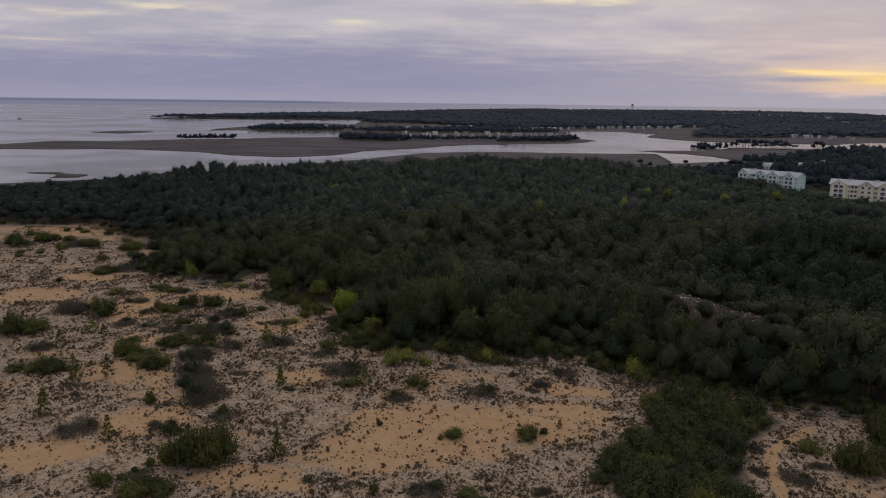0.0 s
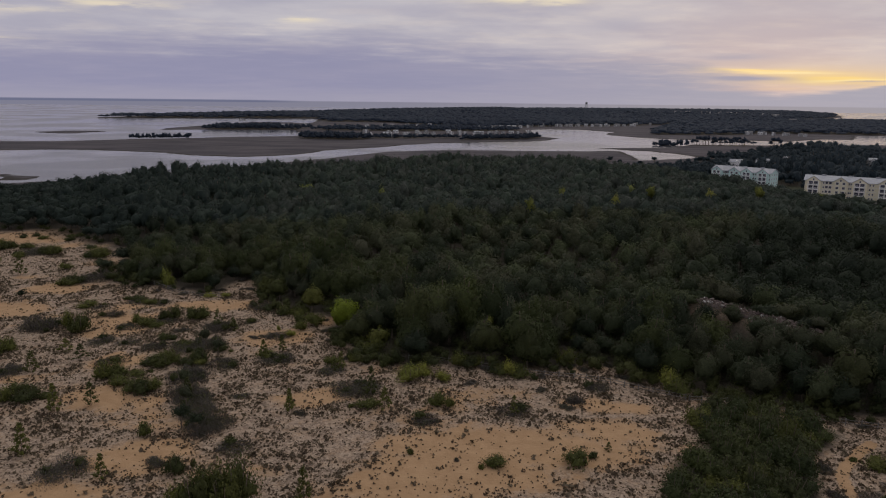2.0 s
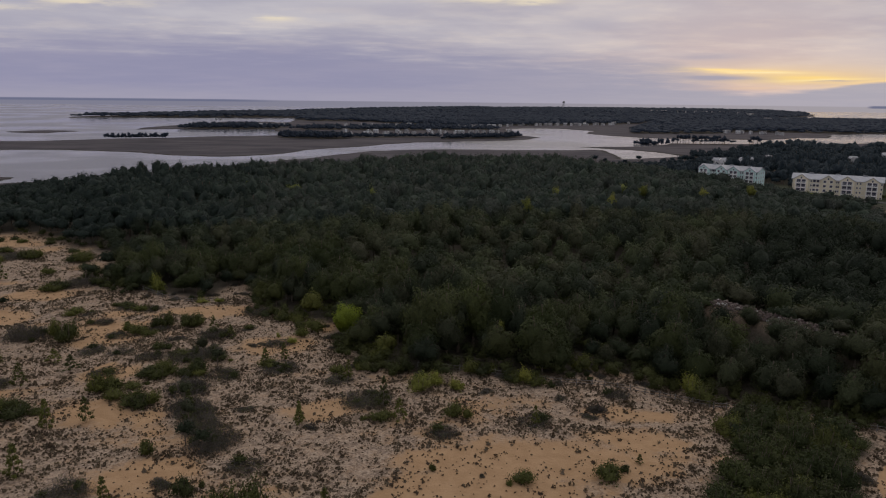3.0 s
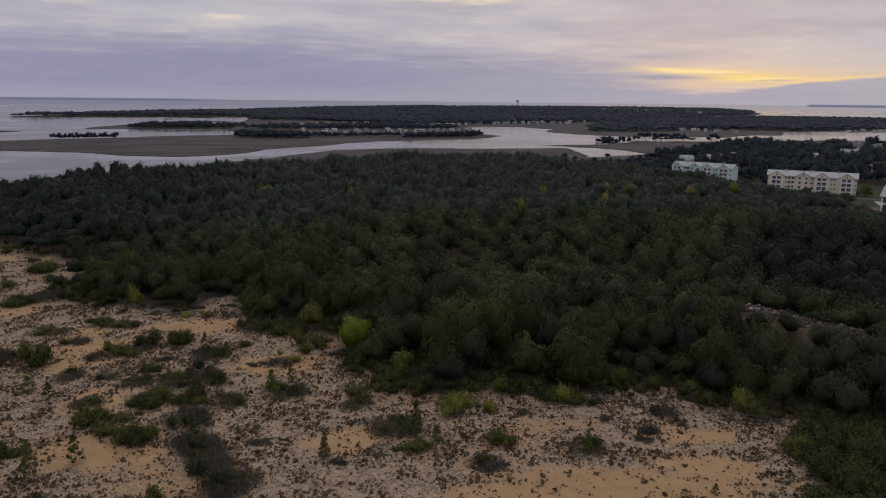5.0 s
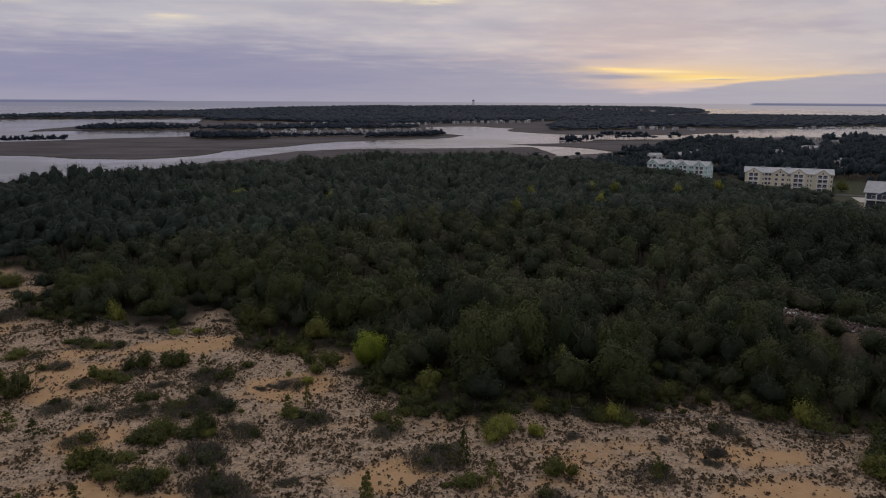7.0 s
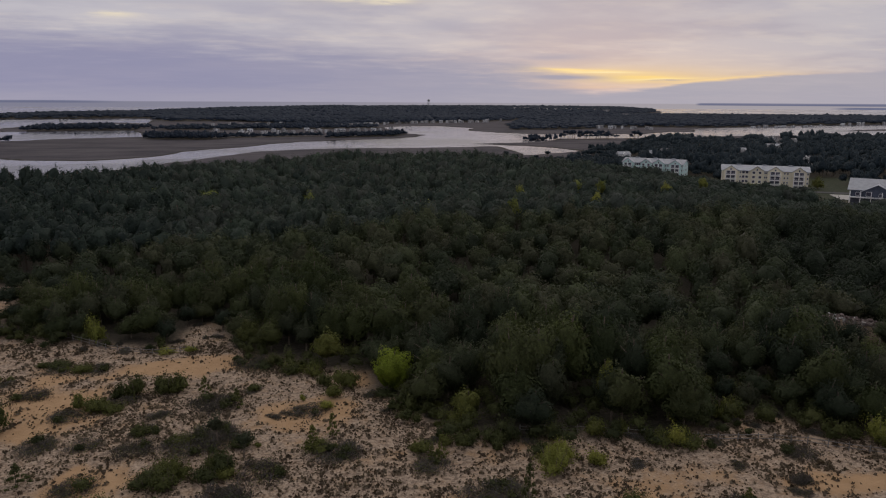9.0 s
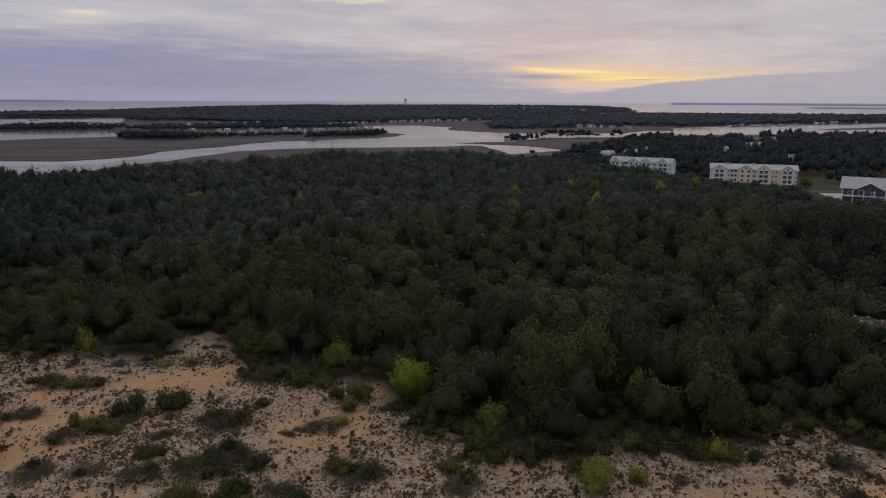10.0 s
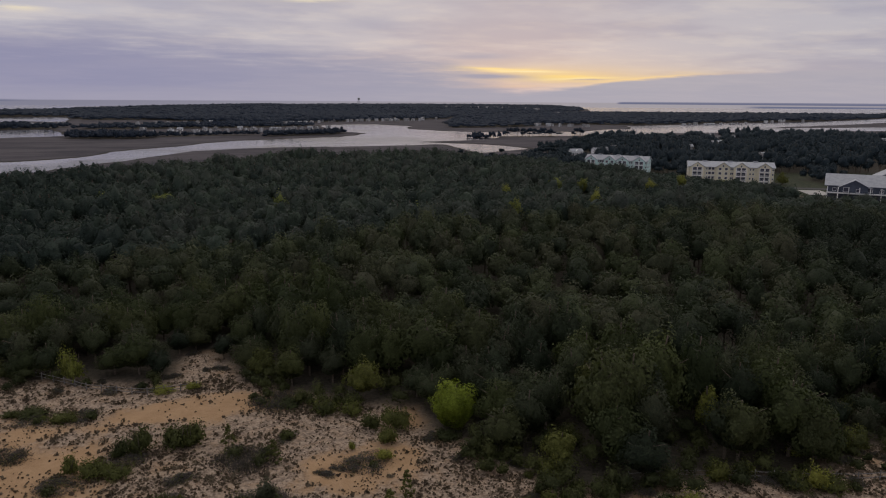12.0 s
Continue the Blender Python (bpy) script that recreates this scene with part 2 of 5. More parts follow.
M_WOOD = grained("weathered_rail", (0.14, 0.132, 0.126), (0.23, 0.22, 0.205), 2.0, 0.85)
M_ROOF = grained("pale_metal_roof", (0.29, 0.31, 0.35), (0.39, 0.41, 0.45), 0.6, 0.5, 0.2)
M_GREYROOF = grained("shingle_roof", (0.12, 0.12, 0.13), (0.21, 0.20, 0.20), 0.8, 0.85, own=0.6)
M_MINT = grained("mint_siding", (0.61, 0.81, 0.79), (0.66, 0.85, 0.83), 0.5, 0.7)
M_CREAM = grained("cream_siding", (0.80, 0.74, 0.57), (0.85, 0.79, 0.62), 0.5, 0.7)
M_BLUE = grained("slate_blue_siding", (0.055, 0.070, 0.105), (0.085, 0.102, 0.145), 0.5, 0.7)
M_WHITE = grained("white_trim", (0.80, 0.80, 0.80), (0.87, 0.87, 0.87), 0.7, 0.6)
M_HOUSE = grained("pale_siding", (0.36, 0.365, 0.37), (0.54, 0.545, 0.55), 0.25, 0.7, own=0.9)
M_CONCRETE = grained("pale_paving", (0.42, 0.40, 0.37), (0.52, 0.50, 0.47), 0.4, 0.85)
M_ASPHALT = grained("asphalt", (0.05, 0.05, 0.052), (0.08, 0.08, 0.08), 0.5, 0.9)
M_BOAT = grained("dark_hull", (0.05, 0.05, 0.055), (0.09, 0.09, 0.10), 1.0, 0.5)


def glass_material():
    m, _, b = material("window_glass", 0.08)
    b.inputs["Base Color"].default_value = (0.085, 0.085, 0.115, 1)
    return m


M_GLASS = glass_material()


def rubble_material():
    m, N, b = material("rubble", 0.9)
    r = N.n("ShaderNodeNewGeometry").outputs["Random Per Island"]
    N.link(N.ramp(r, [(0.0, (0.095, 0.070, 0.065)), (0.55, (0.150, 0.115, 0.105)), (0.93, (0.17, 0.14, 0.125)), (0.955, (0.42, 0.44, 0.42)), (1.0, (0.62, 0.60, 0.58))]), b.inputs["Base Color"])
    return m


M_RUBBLE = rubble_material()


def water_material():
    m, N, b = material("sound_water", 0.16)
    b.inputs["Base Color"].default_value = (0.030, 0.032, 0.048, 1)
    b.inputs["IOR"].default_value = 1.33
    co = N.n("ShaderNodeTexCoord").outputs["Object"]
    f = N.math("ADD", N.math("MULTIPLY", N.noise(co, 0.35, 4), 0.7), N.math("MULTIPLY", N.noise(co, 0.03, 3), 1.2))
    bump(N, b, f, 0.35, 0.35)
    calm = N.step(N.noise(co, 0.006, 3), 0.42, 0.60)
    N.link(N.math("ADD", N.math("MULTIPLY", calm, 0.12), 0.12), b.inputs["Roughness"])
    return m


M_WATER = water_material()


def ground_material():
    m, N, b = material("ground", 0.92)
    b.inputs["Specular IOR Level"].default_value = 0.2
    co = N.n("ShaderNodeTexCoord").outputs["Object"]

    def at(name):
        return N.n("ShaderNodeAttribute", attr=name).outputs["Fac"]
    n2, n05, n01 = N.noise(co, 0.45, 5), N.noise(co, 1.9, 4), N.noise(co, 7.0, 3)
    sand = N.mix(N.step(n2, 0.3, 0.7), (0.400, 0.253, 0.137), (0.475, 0.309, 0.173))
    sand = N.mix(N.math("MULTIPLY", N.step(n01, 0.45, 0.75), 0.25), sand, (0.40, 0.27, 0.17))
    fleck, crumb = N.noise(co, 3.4, 3, 0.65), N.noise(co, 1.3, 3, 0.6)
    litter = N.mix(N.step(crumb, 0.38, 0.62), (0.210, 0.157, 0.117), (0.415, 0.318, 0.236))
    litter = N.mix(N.math("MULTIPLY", N.step(fleck, 0.54, 0.66), 0.80), litter, (0.088, 0.064, 0.050))
    litter = N.mix(N.math("MULTIPLY", N.step(fleck, 0.46, 0.36), 0.70), litter, (0.54, 0.43, 0.33))
    cover = N.math("ADD", N.math("MULTIPLY", n2, 0.55), N.math("MULTIPLY", n05, 0.45))
    cover = N.step(N.math("ADD", cover, N.math("MULTIPLY", at("bare"), -0.62)), 0.10, 0.56)
    dune = N.mix(cover, sand, litter)
    floor = N.mix(N.step(n05, 0.3, 0.7), (0.045, 0.040, 0.030), (0.085, 0.072, 0.055))
    mp = N.n("ShaderNodeMapping")
    N.link(co, mp.inputs[0])
    mp.inputs["Scale"].default_value = (0.012, 0.03, 0.05)
    streak = N.noise(mp.outputs[0], 1.0, 6, 0.65)
    marsh = N.mix(N.step(streak, 0.35, 0.65), (0.042, 0.038, 0.049), (0.098, 0.086, 0.095))
    marsh = N.mix(N.math("MULTIPLY", N.step(n2, 0.5, 0.7), 0.30), marsh, (0.10, 0.094, 0.075))
    lawn = N.mix(N.step(n2, 0.35, 0.65), (0.026, 0.037, 0.018), (0.050, 0.056, 0.028))
    col = N.mix(at("dune"), marsh, dune)
    col = N.mix(at("lawn"), col, lawn)
    col = N.mix(at("woods"), col, floor)
    sepz = N.n("ShaderNodeSeparateXYZ")
    N.link(co, sepz.inputs[0])
    col = N.mix(N.step(sepz.outputs[2], 0.42, 0.22), col, (0.035, 0.030, 0.026))
    N.link(col, b.inputs["Base Color"])
    bump(N, b, N.math("ADD", N.math("MULTIPLY", n05, 0.6), N.math("MULTIPLY", n01, 0.25)), 0.7, 0.25)
    return m


M_GROUND = ground_material()


# ---- shapes ----
def value_noise(x, y, seed=0):
    """Smooth noise from 0 to 1 with a period of about one metre."""
    x, y = np.asarray(x, float), np.asarray(y, float)
    ix, iy = np.floor(x), np.floor(y)
    fx, fy = x - ix, y - iy
    fx, fy = fx * fx * (3 - 2 * fx), fy * fy * (3 - 2 * fy)

    def corner(a, b):
        h = np.sin(a * 127.1 + b * 311.7 + seed * 74.7) * 43758.5453
        return h - np.floor(h)
    a, b = corner(ix, iy), corner(ix + 1, iy)
    c, d = corner(ix, iy + 1), corner(ix + 1, iy + 1)
    return (a + (b - a) * fx) * (1 - fy) + (c + (d - c) * fx) * fy


def fbm(x, y, size, seed=0, octaves=4):
    total, gain, norm = 0.0, 1.0, 0.0
    for k in range(octaves):
        total = total + gain * value_noise(x / size * 2 ** k + 17.3 * k, y / size * 2 ** k, seed + k)
        norm += gain
        gain *= 0.5
    return total / norm


def smooth(v, lo, hi):
    t = np.clip((v - lo) / (hi - lo), 0, 1)
    return t * t * (3 - 2 * t)


def inside(x, y, poly):
    """Signed distance to a polygon's edge: above 0 within it."""
    x, y = np.asarray(x, float), np.asarray(y, float)
    best = np.full(x.shape, 1e12)
    within = np.zeros(x.shape, bool)
    for (x0, y0), (x1, y1) in zip(poly, poly[1:] + poly[:1]):
        ex, ey = x1 - x0, y1 - y0
        t = np.clip(((x - x0) * ex + (y - y0) * ey) / (ex * ex + ey * ey), 0, 1)
        best = np.minimum(best, (x - x0 - t * ex) ** 2 + (y - y0 - t * ey) ** 2)
        if y0 != y1:
            within ^= ((y0 > y) != (y1 > y)) & (x < ex * (y - y0) / ey + x0)
    return np.where(within, 1, -1) * np.sqrt(best)


def mesh_of(name, verts, faces, mat, attrs=None, flat=True, normals=None):
    """A mesh from arrays; every face has as many corners as faces has columns."""
    verts, faces = np.asarray(verts, np.float32).reshape(-1, 3), np.asarray(faces, np.int32)
    me = bpy.data.meshes.new(name)
    n, k = faces.shape
    me.vertices.add(len(verts))
    me.vertices.foreach_set("co", verts.ravel())
    me.loops.add(n * k)
    me.loops.foreach_set("vertex_index", faces.ravel())
    me.polygons.add(n)
    me.polygons.foreach_set("loop_start", np.arange(0, n * k, k, dtype=np.int32))
    me.polygons.foreach_set("use_smooth", np.full(n, not flat))
    for key, values in (attrs or {}).items():
        a = me.attributes.new(key, "FLOAT", "POINT")
        a.data.foreach_set("value", np.asarray(values, np.float32))
    if normals is not None:
        a = me.attributes.new("custom_normal", "FLOAT_VECTOR", "POINT")
        a.data.foreach_set("vector", np.asarray(normals, np.float32).ravel())
    me.update(calc_edges=True)
    me.materials.append(mat)
    return me


def part(name, me, parent=None, label="", at=None):
    """One mesh object under a thing or a part."""
    ob = new(name, me)
    ob.parent = parent
    if at is not None:
        ob.matrix_basis = at
    if label:
        ob["label"] = label
    return ob


class Solid:
    """Collects boxes, prisms and tubes into one mesh."""

    def __init__(self):
        self.bm = bmesh.new()

    def box(self, x0, y0, z0, x1, y1, z1):
        vs = [self.bm.verts.new((x, y, z)) for z in (z0, z1) for x, y in ((x0, y0), (x1, y0), (x1, y1), (x0, y1))]
        for f in ((3, 2, 1, 0), (4, 5, 6, 7), (0, 1, 5, 4), (1, 2, 6, 5), (2, 3, 7, 6), (3, 0, 4, 7)):
            self.bm.faces.new([vs[i] for i in f])
        return self

    def prism(self, outline, a, b):
        """outline: points in 3D; extruded by the vector from a to b."""
        d = Vector(b) - Vector(a)
        lo = [self.bm.verts.new(Vector(p)) for p in outline]
        hi = [self.bm.verts.new(Vector(p) + d) for p in outline]
        self.bm.faces.new(lo[::-1])
        self.bm.faces.new(hi)
        for i in range(len(lo)):
            j = (i + 1) % len(lo)
            self.bm.faces.new((lo[i], lo[j], hi[j], hi[i]))
        return self

    def tube(self, points, radii, sides=6):
        rings = []
        for i, (p, r) in enumerate(zip(points, radii)):
            p = Vector(p)
            d = (Vector(points[min(i + 1, len(points) - 1)]) - Vector(points[max(i - 1, 0)])).normalized()
            u = d.orthogonal().normalized()
            w = d.cross(u)
            rings.append([self.bm.verts.new(p + r * (math.cos(2 * math.pi * k / sides) * u + math.sin(2 * math.pi * k / sides) * w)) for k in range(sides)])
        for a, b in zip(rings, rings[1:]):
            for k in range(sides):
                self.bm.faces.new((a[k], a[(k + 1) % sides], b[(k + 1) % sides], b[k]))
        self.bm.faces.new(rings[0][::-1])
        self.bm.faces.new(rings[-1])
        return self

    def mesh(self, name, mat):
        bmesh.ops.recalc_face_normals(self.bm, faces=self.bm.faces)
        me = bpy.data.meshes.new(name)
        self.bm.to_mesh(me)
        self.bm.free()
        me.materials.append(mat)
        return me


def leaves(centres, normals, sizes, rng, narrow=0.55):
    """Pointed leaf sprays, turned at random about their normals."""
    n = len(centres)
    nrm = normals / np.maximum(np.linalg.norm(normals, axis=1, keepdims=True), 1e-6)
    ref = rng.normal(size=(n, 3))
    u = np.cross(nrm, ref)
    u /= np.maximum(np.linalg.norm(u, axis=1, keepdims=True), 1e-6)
    v = np.cross(nrm, u)
    s = np.asarray(sizes).reshape(-1, 1)
    droop = nrm * s * 0.25
    tri = np.stack([centres + u * s - droop, centres - u * s * 0.6 + v * s * narrow * 1.2, centres - u * s * 0.6 - v * s * narrow * 1.2], 1)
    return tri.reshape(-1, 3), np.arange(n * 3).reshape(-1, 3)


def ball(n, rng, low=-0.35):
    """Directions spread over a ball, few of them from below."""
    z = rng.uniform(low, 1, n)
    a = rng.uniform(0, 2 * math.pi, n)
    r = np.sqrt(1 - z * z)
    return np.stack([r * np.cos(a), r * np.sin(a), z], 1)


def core_shape():
    """A rough ball of fifteen faces, open below."""
    q = 0.4472
    pts = [(0, 0, 1)] + [(0.8944 * math.cos(k * 1.2566), 0.8944 * math.sin(k * 1.2566), q) for k in range(5)]
    pts += [(0.8944 * math.cos((k + 0.5) * 1.2566), 0.8944 * math.sin((k + 0.5) * 1.2566), -q) for k in range(5)]
    faces = []
    for k in range(5):
        n = (k + 1) % 5
        faces += [(0, 1 + k, 1 + n), (1 + k, 6 + k, 1 + n), (6 + k, 6 + n, 1 + n)]
    return np.array(pts), np.array(faces)


CORE = core_shape()


def clumps_to_leaves(mid, rad, per, size, rng, flat=0.75, low=-0.35, narrow=0.6, core=0.74, rough=0.30, crown=None):
    """Leaf sprays over the outsides of clumps, with normals that follow the clump."""
    k = np.repeat(np.arange(len(mid)), per)
    d = ball(len(k), rng, low)
    depth = rng.uniform(0.66, 1.14, (len(k), 1))
    c = mid[k] + d * rad[k][:, None] * depth * np.array([1, 1, flat])
    nrm = d * 0.8 + np.array([0, 0, 0.5]) + rng.normal(size=d.shape) * 0.32
    v, f = leaves(c, nrm, size * rng.uniform(0.7, 1.35, len(k)), rng, narrow)
    soft = d + np.array([0, 0, 0.25]) + rng.normal(size=d.shape) * rough
    if crown is not None:
        out = c - crown[k]
        soft = soft * 0.8 + 0.6 * out / np.maximum(np.linalg.norm(out, axis=1, keepdims=True), 1e-6)
    soft = np.repeat(soft / np.linalg.norm(soft, axis=1, keepdims=True), 3, 0)
    if not core:
        return v, f, soft
    # the dense inside of each clump
    grid = CORE
    p = grid[0][None] * rng.uniform(0.80, 1.12, (len(mid), len(grid[0]), 1)) * (rad * core)[:, None, None] * np.array([1, 1, flat])
    a = rng.uniform(0, 6.28, len(mid))
    ca, sa = np.cos(a)[:, None], np.sin(a)[:, None]
    p = np.stack([p[..., 0] * ca - p[..., 1] * sa, p[..., 0] * sa + p[..., 1] * ca, p[..., 2]], 2)
    q = (p / np.linalg.norm(p, axis=2, keepdims=True)).reshape(-1, 3)
    p = (p + mid[:, None, :]).reshape(-1, 3)
    if crown is not None:
        out = p - np.repeat(crown, len(grid[0]), 0)
        q = q * 0.7 + 0.7 * out / np.maximum(np.linalg.norm(out, axis=1, keepdims=True), 1e-6)
        q /= np.linalg.norm(q, axis=1, keepdims=True)
    cf = grid[1][None] + (np.arange(len(mid)) * len(grid[0]))[:, None, None] + len(v)
    return np.concatenate([v, p]), np.concatenate([f, cf.reshape(-1, 3)]), np.concatenate([soft, q])


def ico_shape():
    """A ball of eighty faces, without those that face down."""
    bm = bmesh.new()
    bmesh.ops.create_icosphere(bm, subdivisions=2, radius=1.0)
    pts = np.array([v.co[:] for v in bm.verts])
    faces = np.array([[v.index for v in f.verts] for f in bm.faces if f.calc_center_median().z > -0.55])
    bm.free()
    return pts, faces


ICO = ico_shape()


def crowns(heart, wide, high, count, size, rng, lobes=9, sharp=8.0, swell=0.36, fine=0.10, low=-0.45, narrow=0.55, rough=0.30, up=0.35, core=0.86, grid=ICO, loose=0.0):
    """Leafy crowns: each a closed, lobed mass with creases between its lobes, covered in leaf sprays that stand off it."""
    n = len(heart)
    axis = ball(n * lobes, rng, -0.25).reshape(n, lobes, 3)
    lift = rng.uniform(0.55, 1.0, (n, lobes))
    small = ball(n * 26, rng, -0.3).reshape(n, 26, 3)

    def surface(d):
        """Reach from the heart along each direction, and the lobe that it belongs to."""
        best, mine = np.zeros(d.shape[:2]), np.zeros(d.shape)
        for k in range(lobes):
            g = np.exp((np.einsum("nmc,nc->nm", d, axis[:, k]) - 1) * sharp) * lift[:, k][:, None]
            mine = np.where((g > best)[..., None], axis[:, k][:, None, :], mine)
            best = np.maximum(best, g)
        out = 1 - swell + swell * 1.15 * best
        if fine:
            tip = np.zeros(d.shape[:2])
            for k in range(26):
                tip = np.maximum(tip, np.exp((np.einsum("nmc,nc->nm", d, small[:, k]) - 1) * 45))
            out = out + fine * (tip - 0.35)
        return out, mine
    scale = np.stack([wide, wide, high], 1)[:, None, :]
    d = ball(n * count, rng, low).reshape(n, count, 3)
    r, mine = surface(d)
    p = d * r[..., None]
    nrm = p - 0.62 * mine
    nrm /= np.maximum(np.linalg.norm(nrm, axis=2, keepdims=True), 1e-6)
    c = (heart[:, None, :] + p * rng.uniform(0.83 - loose, 1.05 + 1.3 * loose, (n, count, 1)) * scale).reshape(-1, 3)
    nrm = (nrm * 0.9 + 0.7 * d).reshape(-1, 3)
    v, f = leaves(c, nrm * 0.8 + np.array([0, 0, 0.3]) + rng.normal(size=nrm.shape) * 0.4, size * rng.uniform(0.7, 1.35, len(c)), rng, narrow)
    soft = nrm + np.array([0, 0, up]) + rng.normal(size=nrm.shape) * rough
    soft = np.repeat(soft / np.linalg.norm(soft, axis=1, keepdims=True), 3, 0)
    # the dense inside
    g = np.repeat(grid[0][None], n, 0)
    r, mine = surface(g)
    q = g * r[..., None]
    w = 0.9 * (q - 0.62 * mine) + 0.7 * g + np.array([0, 0, up])
    w = (w / np.linalg.norm(w, axis=2, keepdims=True)).reshape(-1, 3)
    q = (heart[:, None, :] + q * core * scale).reshape(-1, 3)
    cf = (grid[1][None] + (np.arange(n) * len(grid[0]))[:, None, None] + len(v)).reshape(-1, 3)
    return np.concatenate([v, q]), np.concatenate([f, cf]), np.concatenate([soft, w])


# ---- plan of the land ----
MAINLAND = [(-4900, -4900), (-4900, 200), (-1500, 180), (-600, 330), (-330, 420), (-230, 500), (-150, 600), (-95, 700),
            (-50, 778), (40, 822), (127, 812), (203, 822), (195, 712), (190, 690), (247, 732), (262, 735), (254, 786), (236, 825),
            (217, 842), (187, 866), (223, 885), (288, 905), (336, 970), (446, 960), (540, 1000), (4900, 1000), (4900, -4900)]
FARLAND = [(-201, 1096), (-215, 1200), (-239, 1298), (-317, 1288), (-400, 1272), (-455, 1250), (-470, 1330), (-417, 1738),
           (-273, 1684), (-300, 1900), (-324, 2060), (-530, 2008), (-673, 1969), (-818, 1927), (-830, 1850), (-890, 1990),
           (-770, 2420), (-500, 2950), (120, 3780), (900, 4180), (1550, 4200), (2120, 3830), (1700, 3050), (1250, 2480), (1600, 2250), (2100, 2050),
           (2900, 2600), (4900, 2400), (4900, 990),
           (600, 1150), (545, 1100), (512, 1066), (470, 1075), (389, 1083), (342, 1113), (312, 1150), (296, 1200), (285, 1235), (324, 1342), (300, 1400), (290, 1440), (217, 1455)]
MARSH = [(217, 1455), (172, 1400), (163, 1178), (187, 1083), (125, 1006), (-4, 938), (-62, 851), (-118, 786), (-136, 721), (-178, 691),
         (-227, 705), (-279, 740), (-358, 763), (-433, 750), (-490, 743), (-760, 690), (-760, 780), (-536, 813), (-519, 897),
         (-452, 907), (-385, 975), (-326, 1006), (-274, 1050), (-201, 1096), (-210, 1300)]
ISLET = [(-606, 1133), (-560, 1105), (-534, 1097), (-513, 1173), (-545, 1185), (-580, 1192)]
NEAR_ISLET = [(-325, 512), (-304, 526), (-271, 507), (-262, 488), (-285, 480), (-292, 503)]
INLET = [(610, 1085), (640, 1000), (830, 1100), (1048, 1200), (1310, 1290), (1683, 1450), (2600, 1850), (2600, 2100), (2000, 1760), (1594, 1545), (1259, 1430), (1087, 1400), (900, 1325), (747, 1290)]
UPLAND = [(-4900, -4900), (-4900, 150), (-600, 280), (-320, 385), (-190, 480), (-70, 570), (60, 575), (130, 540), (190, 560),
          (240, 620), (330, 660), (480, 850), (4900, 900), (4900, -4900)]
# front edge of the forest, then round its back
FOREST = [(-420, 300), (-185, 287), (-148, 290), (-122, 266), (-103, 254), (-99, 234), (-97, 219), (-84, 208), (-66, 200.5), (-61, 199.5), (-58.5, 212), (-54, 212), (-50, 199), (-44, 190),
          (-34, 182.5), (-26.5, 179), (-27, 171), (-24, 165.5), (-20, 156.5), (-17, 150), (-9, 148), (4, 148), (9, 144.5), (20, 146), (28, 148.5), (35, 141), (48, 131), (64, 125), (78, 121),
          (110, 108), (200, 90), (420, 40), (420, 150), (240, 268), (220, 288), (196, 314), (197, 342), (222, 364), (225, 374), (206, 388), (190, 402), (184, 436), (168, 460), (158, 480), (160, 498),
          (130, 520), (60, 540), (-40, 520), (-111, 455), (-200, 410), (-300, 360), (-420, 330)]
CLEARING = [(52, 165), (58, 156), (64, 147), (68, 142), (71, 145), (68, 154), (62, 163), (55, 169)]
HEAP = [(55, 165), (61, 157), (67, 147), (70, 141)]
# part of the forest whose crowns take the darkest leaf tones
DARK_STAND = [(58, 176), (72, 166), (84, 150), (120, 138), (220, 150), (200, 250), (120, 262), (75, 225)]
THICKET = [(40, 127), (38, 121), (37.5, 113), (30, 107), (26, 98), (29, 88), (43, 84), (45.2, 93), (47.3, 101), (51, 109), (60, 117.5), (52, 124)]
LAWN = [(196, 372), (170, 520), (230, 520), (330, 430), (330, 330), (236, 335)]
TRAIL = [(46.5, 82), (49.7, 92.9), (50.6, 97), (51.5, 101.1), (52.3, 103.8), (53.9, 106.1), (55.6, 108.1), (57.6, 110.3), (60, 112.5), (63, 115)]
BARE = [(8, 113, 24, 9), (26, 119, 11, 6), (1, 106, 17, 8), (-8, 100, 14, 7), (-56, 99, 12, 8), (-47, 111, 9, 6), (-110, 184, 14, 10), (-76, 169, 9, 7),
        (-62, 130, 10, 7), (-24, 91, 9, 6), (-64, 148, 8, 5), (-106, 205, 10, 8), (-148, 272, 16, 12), (24, 128, 9, 3), (-60, 187, 16, 5),
        (-77, 178, 8, 6), (-38, 164, 9, 7), (-27, 130, 7, 5), (-28, 175, 3.5, 4)]


def to_line(x, y, line):
    best = np.full(np.shape(x), 1e9)
    for (x0, y0), (x1, y1) in zip(line, line[1:]):
        ex, ey = x1 - x0, y1 - y0
        t = np.clip(((x - x0) * ex + (y - y0) * ey) / (ex * ex + ey * ey), 0, 1)
        best = np.minimum(best, np.hypot(x - x0 - t * ex, y - y0 - t * ey))
    return best


def land_edge(x, y):
    wx = x + 16 * (fbm(x, y, 45, 3) - 0.5)
    wy = y + 26 * (fbm(x, y, 45, 9) - 0.5)
    d = np.maximum.reduce([inside(wx, wy, p) for p in (MAINLAND, FARLAND, MARSH, ISLET, NEAR_ISLET)])
    return np.minimum(d, -inside(wx, wy, INLET))


